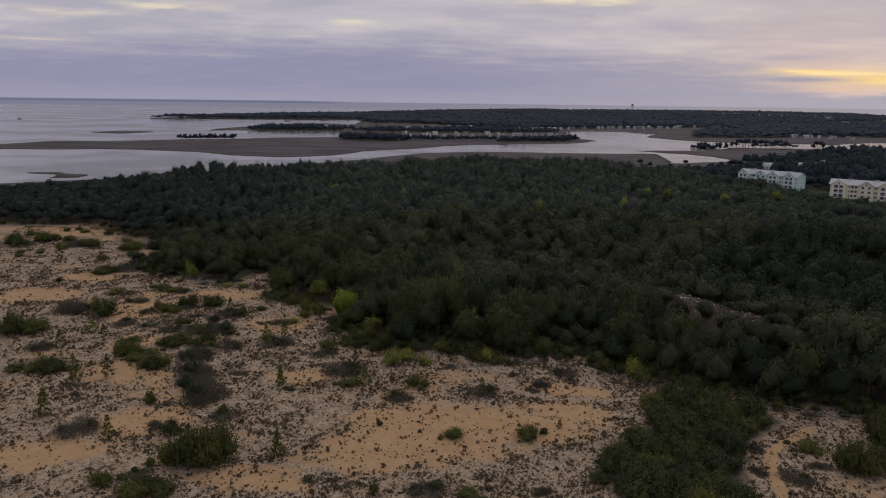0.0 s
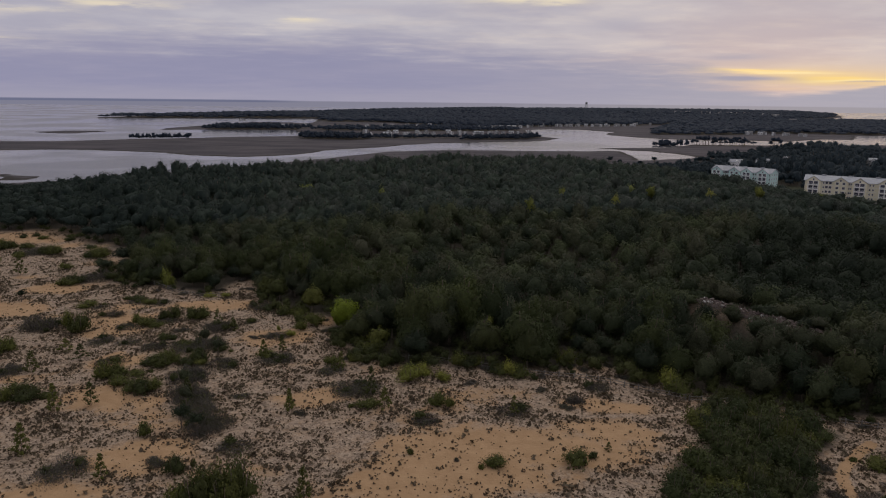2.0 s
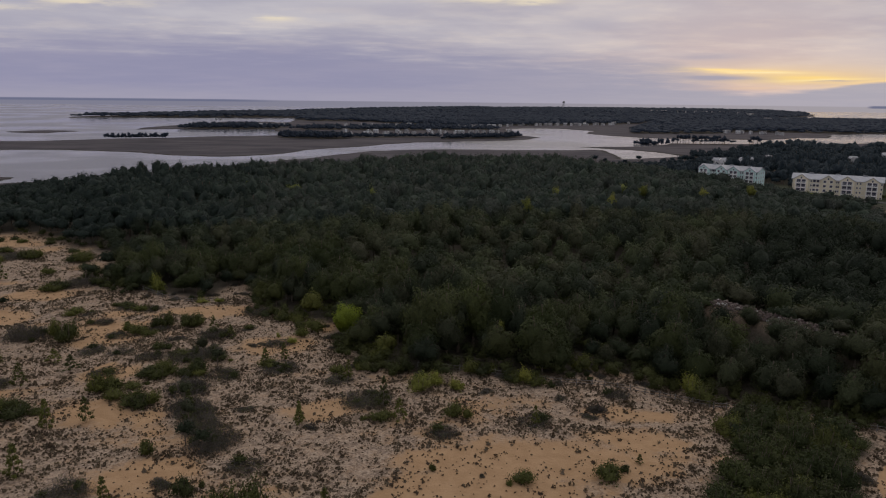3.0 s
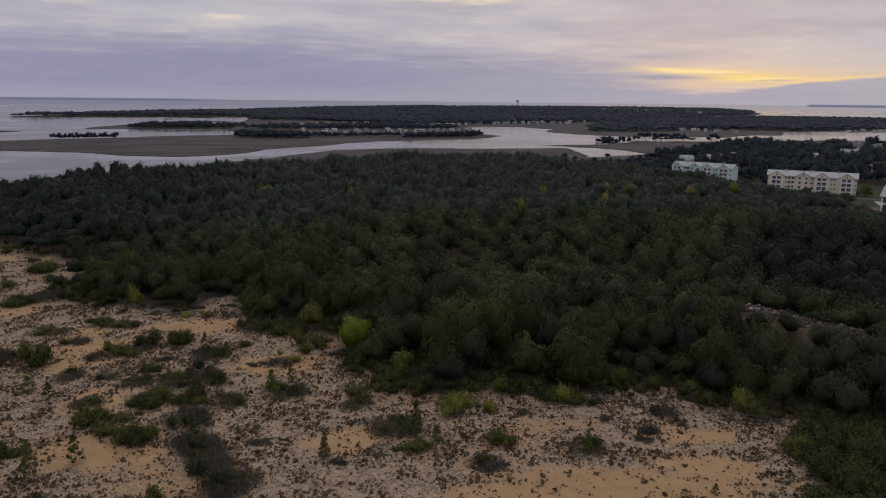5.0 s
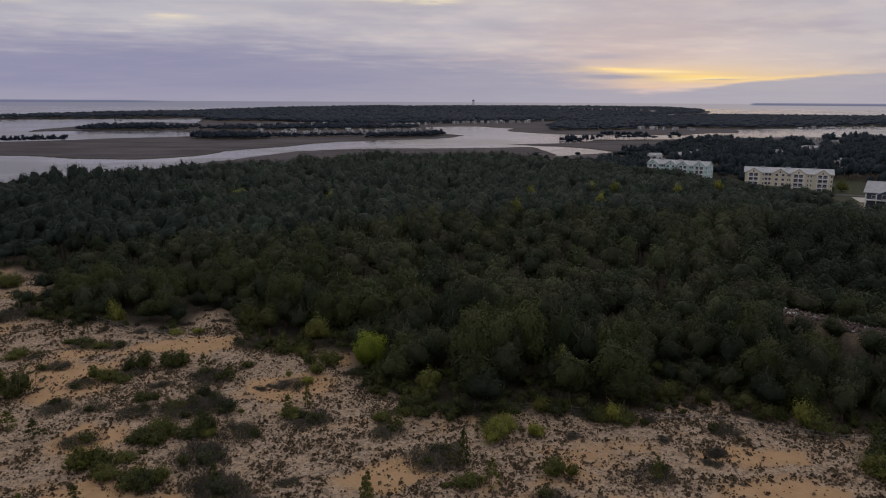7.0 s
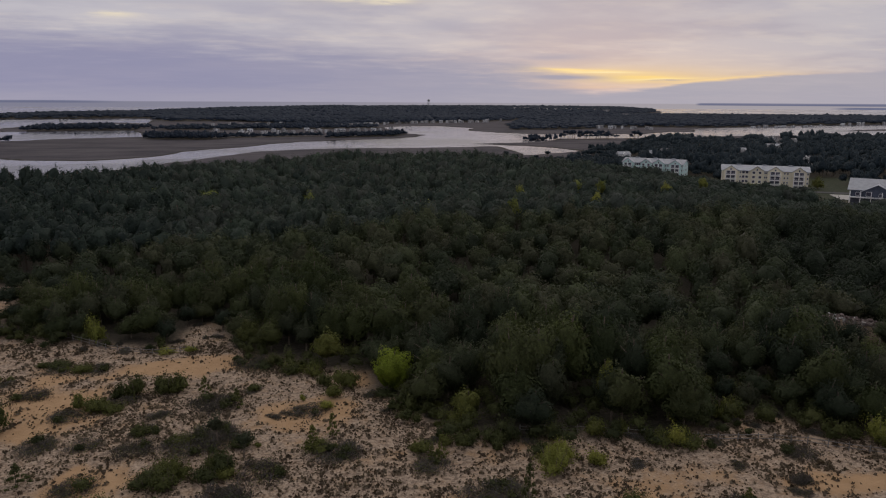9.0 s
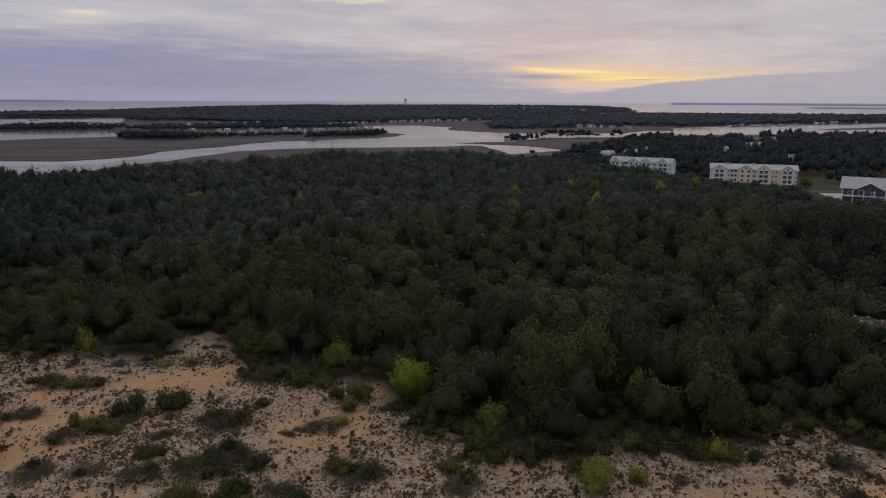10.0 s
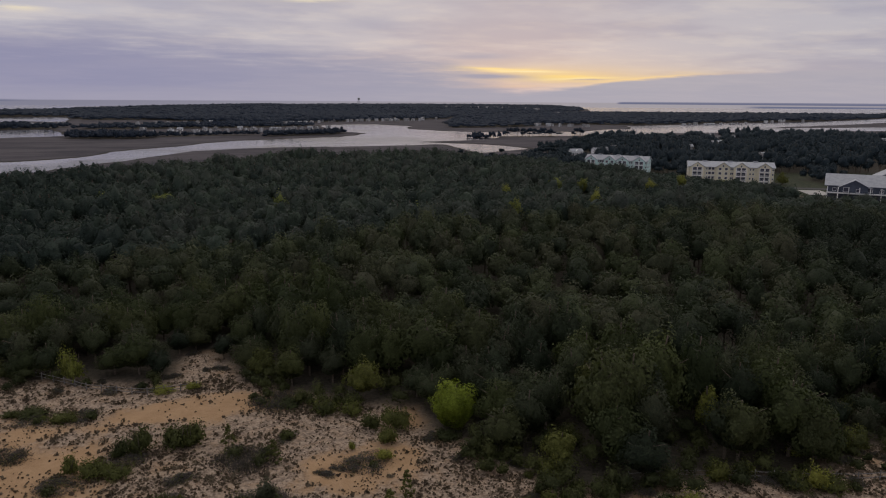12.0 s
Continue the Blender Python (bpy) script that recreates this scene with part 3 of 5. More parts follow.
def ground_z(x, y):
    x, y = np.asarray(x, float), np.asarray(y, float)
    z = np.clip(land_edge(x, y) * 0.10, -2.0, 0.45)
    up = smooth(inside(x, y, UPLAND), -5, 45)
    ridge = 5.0 * np.exp(-((x - 45) / 75) ** 2 - ((y - 262) / 62) ** 2) * smooth(y, 150, 210)
    dune = 1.1 * (fbm(x, y, 16, 21) - 0.5) + 0.35 * (fbm(x, y, 4, 5, 3) - 0.5)
    heap = 8.2 * np.exp(-(to_line(x, y, HEAP) / 8.0) ** 2)
    hill = 13.0 * smooth(y, 2300, 3300) * smooth(land_edge(x, y), 20, 250)
    return z + hill + heap + up * (2.05 + ridge + dune * smooth(y, 330, 240))


def bare_sand(x, y):
    """How open the sand lies: 1 on the bare flats, 0 under scrub."""
    v = np.full(np.shape(x), -1.0)
    wx, wy = 11.0 * (fbm(x, y, 10, 31) - 0.5), 8.0 * (fbm(x, y, 8, 61) - 0.5)
    for cx, cy, rx, ry in BARE:
        v = np.maximum(v, 0.95 - np.hypot((x - cx + wx) / rx, (y - cy + wy) / ry) ** 2)
    v = np.maximum(v, 2.4 * (fbm(x, y * 1.5, 13, 77) - 0.59))
    v = v + 0.9 * (fbm(x, y, 2.6, 13, 3) - 0.5)
    v = np.maximum(v, 1.5 - 1.5 * (to_line(x + 0.8 * (fbm(x, y, 6, 23) - 0.5), y, TRAIL) / 0.95) ** 2)
    return np.clip(v, 0, 1)


def steps(*spans):
    out = []
    for a, b, n in spans:
        out += list(np.linspace(a, b, n, endpoint=False))
    return np.array(out + [spans[-1][1]])


def build_ground():
    xs = steps((-4900, -1000, 14), (-1000, -140, 66), (-140, 40, 124), (40, 72, 66), (72, 90, 12), (90, 700, 60), (700, 1900, 32), (1900, 4900, 16))
    ys = steps((-4900, 40, 14), (40, 80, 8), (80, 120, 72), (120, 235, 80), (235, 620, 44), (620, 1500, 88), (1500, 3700, 44), (3700, 4900, 8))
    X, Y = (a.ravel() for a in np.meshgrid(xs, ys))
    Z = ground_z(X, Y)
    nx, ny = len(xs), len(ys)
    i = (np.arange(ny - 1)[:, None] * nx + np.arange(nx - 1)[None, :]).ravel()
    faces = np.stack([i, i + 1, i + 1 + nx, i + nx], 1)
    forest = np.maximum(smooth(inside(X, Y, FOREST), -2.5, 2.0), smooth(inside(X, Y, THICKET), -1.5, 1.5))
    forest = np.minimum(forest, 0.60 + 0.40 * smooth(to_line(X, Y, HEAP), 2.5, 5.5))
    for poly in FAR_WOODS.values():
        forest = np.maximum(forest, smooth(inside(X, Y, poly), -6, 10))
    dune = smooth(inside(X, Y, UPLAND), 0, 40) * smooth(Y, 420, 330)
    lawn = np.maximum(smooth(inside(X, Y, LAWN), -3, 4), smooth(X, 230, 300) * (Y < 640))
    ob = new("ground", mesh_of("ground", np.stack([X, Y, Z], 1), faces, M_GROUND,
                               {"woods": forest, "dune": dune, "lawn": lawn, "bare": bare_sand(X, Y)}, flat=False))
    tagged(ob, "sandy dune ground running into forest floor and brown marsh", "ground", kind="structure")


FAR_WOODS = {
    "peninsula": [(-840, 1945), (-880, 1990), (-760, 2400), (-480, 2930), (130, 3750), (900, 4150), (1540, 4170), (2090, 3820), (1650, 3050), (1200, 2480),
                  (900, 2200), (600, 1850), (330, 1680), (60, 1720), (-150, 1770), (-258, 1790), (-292, 1925), (-322, 2085), (-530, 2030), (-680, 1985)],
    "shore_west": [(-186, 1012), (-150, 1000), (-112, 990), (-88, 1010), (-92, 1062), (-140, 1075), (-190, 1062)],
    "shore_mid": [(-90, 1030), (-62, 1036), (-20, 1048), (14, 1054), (36, 1052), (34, 1082), (-30, 1084), (-88, 1074)],
    "shore_east": [(36, 1010), (80, 1030), (130, 1050), (158, 1098), (150, 1128), (100, 1090), (40, 1055)],
    "house_mid": [(-215, 1290), (-60, 1285), (60, 1310), (150, 1350), (165, 1380), (120, 1500), (-40, 1480), (-190, 1400)],
    "house_back": [(-120, 1800), (-20, 1600), (120, 1510), (190, 1560), (300, 1630), (460, 1720), (600, 1850), (330, 1700), (60, 1800), (-150, 1920), (-220, 1960)],
    "inner_islet": [(-398, 1282), (-320, 1296), (-240, 1306), (-225, 1400), (-300, 1420), (-390, 1400)],
    "marsh_islet": [(-392, 952), (-322, 986), (-324, 1003), (-388, 970)],
    "inlet_far": [(445, 1500), (395, 1330), (360, 1232), (405, 1250), (505, 1258), (570, 1320), (610, 1345), (690, 1335), (760, 1308), (900, 1343), (1087, 1418), (1300, 1455), (1600, 1568), (2000, 1780), (2200, 1950), (2050, 2030), (1600, 2230),
                  (1250, 2460), (900, 2180), (600, 1840)],
    "inlet_near": [(440, 720), (400, 835), (420, 888), (470, 915), (485, 810), (540, 815), (600, 815), (760, 720), (930, 640), (1100, 520), (900, 400), (560, 560)],
    "condo_back": [(212, 545), (262, 455), (320, 440), (420, 400), (900, 300), (900, 560), (560, 560), (440, 720), (360, 690), (300, 600)],
    "cove_back": [(243, 700), (262, 724), (290, 735), (345, 800), (385, 850), (420, 880), (440, 800), (400, 720), (330, 680), (280, 655)],
    "spit": [(272, 935), (300, 966), (326, 930)],
    "spit_row": [(330, 940), (330, 962), (402, 962), (405, 930)],
    "spit_end": [(424, 930), (424, 956), (440, 956), (440, 930)],
    "condo_gap": [(188, 497), (216, 468), (236, 452), (252, 470), (214, 545), (165, 545), (162, 508)],
    "lawn_trees": [(275, 393), (300, 383), (320, 398), (304, 428), (280, 415)],
    "condo_side": [(212, 432), (224, 440), (228, 450), (216, 452)],
    "near_shore": [(120, 560), (165, 545), (212, 585), (240, 610), (262, 650), (272, 690), (240, 668), (205, 630), (150, 590)],
}
build_ground()

water = new("water", mesh_of("water", [(-4900, 150, 0), (4900, 150, 0), (4900, 4900, 0), (-4900, 4900, 0)], [(0, 1, 2, 3)], M_WATER))
tagged(water, "calm grey-violet water of a wide sound", "water", kind="structure")


# ---- buildings ----
def window_mesh(w, h):
    """A frame, one closed ring, and its pane."""
    t, bm = 0.12, bmesh.new()
    rings = [[bm.verts.new(p) for p in ((-w / 2 + d, y, d), (w / 2 - d, y, d), (w / 2 - d, y, h - d), (-w / 2 + d, y, h - d))] for d, y in ((0, 0.04), (0, -0.06), (t, -0.06), (t, 0.04))]
    for a, b in zip(rings, rings[1:] + rings[:1]):
        for k in range(4):
            bm.faces.new((a[k], a[(k + 1) % 4], b[(k + 1) % 4], b[k]))
    bmesh.ops.recalc_face_normals(bm, faces=bm.faces)
    me = bpy.data.meshes.new("window")
    bm.to_mesh(me)
    bm.free()
    me.materials.append(M_WHITE)
    return me, Solid().box(-w / 2 + t, -0.012, t, w / 2 - t, 0.02, h - t).mesh("pane", M_GLASS)


WIN = window_mesh(1.5, 1.45)
WIN_SMALL = window_mesh(0.9, 1.2)
DOOR_GLASS = window_mesh(2.2, 1.95)


def add_window(parent, pair, m):
    w = part("window", pair[0], parent, at=m)
    part("pane", pair[1], w, "dark window glass")
    return w


def gable_roof(x0, x1, y0, y1, z, rise, over, thick=0.22):
    """A roof of two slopes with its ridge along x; open slabs with thickness."""
    s = Solid()
    ym = (y0 + y1) / 2
    k = rise / (ym - y0)
    for sgn in (-1, 1):
        ye = ym + sgn * (ym - y0 + over)
        ze = z - k * over
        out = [(x0 - over, ym, z + rise), (x0 - over, ye, ze), (x0 - over, ye, ze + thick), (x0 - over, ym, z + rise + thick)]
        s.prism(out, (x0 - over, 0, 0), (x1 + over, 0, 0))
    return s


def gable_roof_y(x0, x1, y0, y1, z, rise, over, thick=0.2):
    s = Solid()
    xm = (x0 + x1) / 2
    k = rise / (xm - x0)
    for sgn in (-1, 1):
        xe = xm + sgn * (xm - x0 + over)
        ze = z - k * over
        out = [(xm, y0, z + rise), (xe, y0, ze), (xe, y0, ze + thick), (xm, y0, z + rise + thick)]
        s.prism(out, (0, y0, 0), (0, y1, 0))
    return s


def condo(front_left, front_right, base, siding, label):
    """A four-storey apartment block: gabled bays, balcony stacks and window rows along its front."""
    fl, fr = Vector(front_left), Vector(front_right)
    length, turn = (fr - fl).length, math.degrees(math.atan2(fr.y - fl.y, fr.x - fl.x))
    root = new("apartment_building")
    root.matrix_basis = pose(fl.x, fl.y, base - 0.5, 0, 0, turn)
    tagged(root, label, "building", "apartment buildings")
    deep, st, n = 12.0, 2.45, 4
    top = st * n
    body = Solid().prism([(0, 0, -1.5), (0, deep, -1.5), (0, deep, top), (0, deep / 2, top + 2.3), (0, 0, top)], (0, 0, 0), (length, 0, 0))
    part("wall", body.mesh("wall", siding), root)
    roof = part("roof", gable_roof(0, length, 0, deep, top, 2.3, 0.7).mesh("roof", M_ROOF), root, "pale grey metal roof")
    for fx in (0.2, 0.5, 0.8):
        part("ridge_vent", Solid().box(fx * length - 1.2, deep / 2 - 0.5, top + 2.1, fx * length + 1.2, deep / 2 + 0.5, top + 2.9).mesh("ridge_vent", M_ROOF), roof)
    bands = Solid()
    for k in range(1, n):
        bands.box(0.02, -0.08, k * st - 0.1, length - 0.02, -0.002, k * st + 0.1)
    part("trim_band", bands.mesh("trim_band", M_WHITE), root, "white trim band")
    for cx in (0.10, 0.405, 0.615, 0.885):
        x, wide = cx * length, 7.0
        bay = Solid().prism([(x - wide / 2, -1.3, -1.5), (x + wide / 2, -1.3, -1.5), (x + wide / 2, -1.3, top), (x, -1.3, top + 2.4), (x - wide / 2, -1.3, top)], (0, -1.3, 0), (0, -0.003, 0))
        part("bay", bay.mesh("bay", siding), root)
        part("bay_roof", gable_roof_y(x - wide / 2, x + wide / 2, -1.9, deep / 2 - 1.0, top, 2.4, 0.5).mesh("bay_roof", M_ROOF), root)
        add_window(root, WIN_SMALL, pose(x, -1.32, top - 0.1, 0, 0, 0))
        open_bay = cx in (0.10, 0.885, 0.615)
        for k in range(n):
            if open_bay:
                # balcony: dark recess, slab, posts and rail
                add_window(root, DOOR_GLASS, pose(x - 1.25, -1.32, k * st + 0.2))
                add_window(root, DOOR_GLASS, pose(x + 1.25, -1.32, k * st + 0.2))
                b = Solid().box(x - 2.7, -2.7, k * st - 0.12, x + 2.7, -1.38, k * st + 0.08)
                bal = part("balcony", b.mesh("balcony", M_WHITE), root, "white balcony slab")
                r = Solid().box(x - 2.7, -2.7, k * st + 0.95, x + 2.7, -2.62, k * st + 1.03)
                for i in range(19):
                    px = x - 2.66 + i * 0.295
                    r.box(px, -2.68, k * st + 0.08, px + 0.04, -2.64, k * st + 0.95)
                part("railing", r.mesh("railing", M_WHITE), bal, "white balcony railing")
            else:
                for dx in (-1.6, 1.6):
                    add_window(root, WIN, pose(x + dx, -1.32, k * st + 0.65))
        if open_bay:
            for dx in (-2.62, 0, 2.62):
                part("post", Solid().box(x + dx - 0.11, -2.72, -1.5, x + dx + 0.11, -2.5, top - 0.2).mesh("post", M_WHITE), root, "white balcony post")
    for fx in (0.215, 0.25, 0.29, 0.50, 0.52, 0.725, 0.76, 0.985):
        for k in range(n):
            add_window(root, WIN if fx in (0.25, 0.29) else WIN_SMALL, pose(fx * length, -0.03, k * st + 0.65))
    for k in range(n):
        for y in (2.5, 6, 9.5):
            add_window(root, WIN_SMALL, pose(length + 0.03, y, k * st + 0.65, 0, 0, 90))
            add_window(root, WIN_SMALL, pose(-0.03, y, k * st + 0.65, 0, 0, -90))
    return root


condo((206.0, 420.0), (243.0, 396.0), 2.3, M_CREAM, "four-storey cream apartment block with white balconies and grey roof")
condo((176.0, 480.0), (201.5, 453.0), 2.3, M_MINT, "four-storey mint-green apartment block with white balconies and grey roof")


def pavilion():
    """The slate-blue house with a wide pale roof and white porch columns."""
    root = new("beach_house")
    root.matrix_basis = pose(202, 322, 6.2, 0, 0, -47)
    tagged(root, "slate-blue raised beach house with pale metal roof and white columns", "house")
    part("wall", Solid().prism([(0, 2, -4.6), (0, 17, -4.6), (0, 17, 6.2), (0, 9.5, 9.8), (0, 2, 6.2)], (0, 0, 0), (32, 0, 0)).mesh("wall", M_BLUE), root)
    part("roof", gable_roof(0, 32, 2, 17, 6.2, 3.6, 1.4).mesh("roof", M_ROOF), root, "pale grey metal roof")
    part("porch_gable", Solid().prism([(5, 0.2, 3.0), (15, 0.2, 3.0), (15, 0.2, 5.6), (10, 0.2, 8.2), (5, 0.2, 5.6)], (0, 0, 0), (0, 2.1, 0)).mesh("porch_gable", M_BLUE), root)
    part("porch_roof", gable_roof_y(5, 15, -0.8, 9.0, 5.6, 2.6, 0.9).mesh("porch_roof", M_ROOF), root, "pale grey metal roof")
    part("deck", Solid().box(-0.5, -1.2, 2.5, 32.5, 1.98, 2.8).mesh("deck", M_WHITE), root, "white porch deck")
    for i in range(9):
        part("column", Solid().box(-0.3 + i * 4, -1.1, -4.6, 0.05 + i * 4, -0.75, 5.3).mesh("column", M_WHITE), root, "white porch column")
    for i in range(7):
        add_window(root, DOOR_GLASS if i % 2 else WIN, pose(2.5 + i * 4.4, 1.96 if not 5 < 2.5 + i * 4.4 < 15 else 0.16, 3.2))
    wing = part("wing", Solid().prism([(18, 17.003, -4.6), (30, 17.003, -4.6), (30, 17.003, 8.5), (24, 17.003, 11.8), (18, 17.003, 8.5)], (0, 17, 0), (0, 31, 0)).mesh("wing", M_BLUE), root)
    part("wing_roof", gable_roof_y(18, 30, 12.0, 31.6, 8.5, 3.3, 0.9).mesh("wing_roof", M_ROOF), wing, "pale grey metal roof")


pavilion()

drive = new("paving", Solid().box(0, 0, 0, 20, 11, 0.16).mesh("paving", M_CONCRETE))
drive.matrix_basis = pose(237, 350, float(ground_z(237, 361)) + 0.05, 0, 0, 62)
tagged(drive, "pale concrete paving beside the lawn", "paving", kind="structure")
lot = new("road", Solid().box(0, 0, 0, 74, 7, 0.14).mesh("road", M_ASPHALT))
lot.matrix_basis = pose(192, 408, float(ground_z(214, 394)), 0, 0, -32.8)
tagged(lot, "dark asphalt road in front of the apartments", "road", kind="structure")


def house_parts(w, d, h, wall, roofmat):
    w, d, h = 0.8 * w, 0.8 * d, 0.8 * h
    root = new("house")
    part("wall", Solid().prism([(-w / 2, -d / 2, -1), (-w / 2, d / 2, -1), (-w / 2, d / 2, h), (-w / 2, 0, h + d * 0.28), (-w / 2, -d / 2, h)], (0, 0, 0), (w, 0, 0)).mesh("wall", wall), root)
    part("roof", gable_roof(-w / 2, w / 2, -d / 2, d / 2, h, d * 0.28, 0.5).mesh("roof", roofmat), root)
    part("dormer", Solid().prism([(-1.6, -d / 2 - 0.6, -1), (1.6, -d / 2 - 0.6, -1), (1.6, -d / 2 - 0.6, h + 0.4), (0, -d / 2 - 0.6, h + 1.8), (-1.6, -d / 2 - 0.6, h + 0.4)], (0, 0, 0), (0, 2.2, 0)).mesh("dormer", wall), root)
    for k in range(int(h // 2.7)):
        for fx in (-0.33, 0.33):
            add_window(root, WIN, pose(fx * w, -d / 2 - 0.03, k * 2.7 + 0.9))
    return root


HOUSES = []


def houses():
    """Houses among the trees across the water."""
    rng = random.Random(4)
    kinds = [house_parts(8, 7, 2.9, M_HOUSE, M_GREYROOF), house_parts(9, 7, 3.6, M_HOUSE, M_ROOF),
             house_parts(7, 6, 4.2, M_HOUSE, M_GREYROOF), house_parts(10, 7.5, 4.0, M_HOUSE, M_GREYROOF),
             house_parts(14, 10, 7.5, M_HOUSE, M_GREYROOF), house_parts(13, 9, 4.4, M_WHITE, M_ROOF)]
    label = "two-storey pale house among shoreline pines"
    for k in kinds:
        tagged(k, label, "house", "houses across the water")
    # a row: its ends, how many houses, how deep they scatter, the open ground before them
    rows = [((-110, 1100), (10, 1145), 9, 14, 40), ((20, 1160), (160, 1240), 11, 14, 40), ((-120, 1185), (60, 1245), 7, 16, 30), ((80, 1420), (195, 1530), 9, 10, 50),
            ((195, 1588), (458, 1672), 22, 8, 8), ((-485, 1840), (-460, 1850), 2, 4, 60), ((-300, 1436), (-240, 1490), 5, 12, 90), ((-415, 1375), (-395, 1385), 1, 3, 50),
            ((540, 1300), (625, 1240), 9, 10, 40), ((-150, 1480), (0, 1540), 6, 14, 120), ((435, 690), (460, 708), 4, 10, 130), ((572, 865), (600, 890), 5, 10, 150),
            ((345, 527), (385, 548), 5, 8, 40), ((375, 640), (383, 650), 1, 2, 120), ((300, 660), (325, 680), 2, 4, 90), ((1000, 3105), (1350, 2860), 20, 30, 260),
            ((1075, 2240), (1165, 2240), 5, 14, 120), ((380, 1720), (540, 1790), 5, 14, 120), ((253, 630), (258, 634), 1, 1, 60), ((276, 636), (282, 640), 1, 2, 60),
            ((860, 1300), (1030, 1330), 9, 10, 60), ((1040, 1345), (1330, 1470), 8, 14, 50), ((510, 760), (560, 800), 3, 14, 100), ((640, 700), (760, 690), 5, 16, 120)]
    used = set()
    for (x0, y0), (x1, y1), n, deep, clear in rows:
        for i in range(n):
            f = (i + rng.uniform(0.1, 0.9)) / n
            x, y = x0 + (x1 - x0) * f, y0 + (y1 - y0) * f + rng.uniform(-deep, deep)
            k = rng.choice((0, 1, 2, 3, 2)) if y < 2200 else 4
            k = 5 if n == 1 and y < 640 else k
            HOUSES.append((x, y, clear))
            at = pose(x, y, float(ground_z(x, y)) + 0.8, 0, 0, rng.uniform(-35, 35) - math.degrees(math.atan2(x, y)))
            if k in used:
                copy_thing(kinds[k], at)
            else:
                kinds[k].matrix_basis = at
                used.add(k)


houses()


def water_tower():
    root = new("water_tower")
    root.matrix_basis = pose(735, 3560, float(ground_z(735, 3560)) - 0.3)
    tagged(root, "pale water tower rising above the far woods", "tower")
    s = Solid()
    prof = [(0.2, 30), (4.2, 31), (6.0, 33.5), (6.2, 36), (5.0, 38.5), (2.5, 40), (0.3, 40.6)]
    s.tube([(0, 0, z) for r, z in prof], [r for r, z in prof], 16)
    part("tank", s.mesh("tank", M_HOUSE), root)
    for k in range(5):
        a = 2 * math.pi * k / 5
        part("leg", Solid().tube([(7 * math.cos(a), 7 * math.sin(a), 0), (4.5 * math.cos(a), 4.5 * math.sin(a), 33)], [0.5, 0.45], 6).mesh("leg", M_HOUSE), root)
    part("riser", Solid().tube([(0, 0, 0), (0, 0, 31)], [1.0, 1.0], 8).mesh("riser", M_HOUSE), root)


water_tower()


def boat():
    root = new("boat")
    root.matrix_basis = pose(-1085, 1717, 0, 0, 0, 20)
    tagged(root, "small dark work boat on the open water", "boat")
    part("hull", Solid().prism([(-4.5, -1.4, -0.3), (3, -1.4, -0.3), (5, 0, -0.2), (3, 1.4, -0.3), (-4.5, 1.4, -0.3)], (0, 0, 0), (0, 0, 1.3)).mesh("hull", M_BOAT), root)
    part("cabin", Solid().box(-1.5, -1, 1.003, 1.5, 1, 2.9).mesh("cabin", M_BOAT), root)


boat()


# ---- trees ----
def bent(h, lean, rng, n=5):
    dx, dy = rng.normal(0, lean, 2)
    return [(dx * (k / (n - 1)) ** 2, dy * (k / (n - 1)) ** 2, h * k / (n - 1)) for k in range(n)]


def tree(name, height, radius, lobes, leafsize, count, leaf_mat, seed, first=0.42, swell=0.5, narrow=0.6, core=0.80):
    """A tapered trunk with limbs that reach into the lobes of a leafy crown."""
    rng = np.random.default_rng(seed)
    root = new(name)
    trunk = Solid()
    line = bent(height * 0.86, height * 0.05, rng)
    r0 = 0.021 * height + 0.03
    trunk.tube([(p[0], p[1], p[2] - (0.4 if i == 0 else 0)) for i, p in enumerate(line)], [r0 * (1 - 0.16 * i) for i in range(5)], 7)
    mid = height * (first + 0.40 * (1 - first))
    for k in range(7):
        a, f = k * 2.4 + rng.uniform(-0.4, 0.4), 0.35 + 0.07 * k
        bx, by = line[-1][0] * f * f, line[-1][1] * f * f
        z0 = max(first * height * 0.8, f * height * 0.8)
        end = (bx + 0.62 * radius * math.cos(a), by + 0.62 * radius * math.sin(a), z0 + 0.14 * height)
        trunk.tube([(bx, by, z0), ((bx + end[0]) / 2, (by + end[1]) / 2, z0 + 0.05 * height), end], [0.36 * r0, 0.24 * r0, 0.1 * r0], 4)
    part("trunk", trunk.mesh("trunk", M_BARK), root, "grey-brown trunk with limbs")
    heart = np.array([[line[2][0], line[2][1], mid]])
    v, f, q = crowns(heart, np.array([radius]), np.array([height - mid]), count, leafsize, rng, lobes, 11.0, swell, 0.14, -0.85, narrow, 0.20, 0.12, core)
    part("crown", mesh_of("crown", v, f, leaf_mat, flat=False, normals=q), root)
    return root


def scatter(poly, spacing, seed, hole=None):
    rng = np.random.default_rng(seed)
    a = np.array(poly, float)
    xs, ys = np.arange(a[:, 0].min(), a[:, 0].max(), spacing), np.arange(a[:, 1].min(), a[:, 1].max(), spacing * 0.87)
    X, Y = np.meshgrid(xs, ys)
    X = X + (np.arange(len(ys)) % 2)[:, None] * spacing / 2
    X, Y = X.ravel() + rng.uniform(-0.38, 0.38, X.size) * spacing, Y.ravel() + rng.uniform(-0.38, 0.38, X.size) * spacing
    d = inside(X, Y, poly)
    ok = d > 0
    if hole:
        ok &= inside(X, Y, hole) < 1.4
    return X[ok], Y[ok], d[ok]


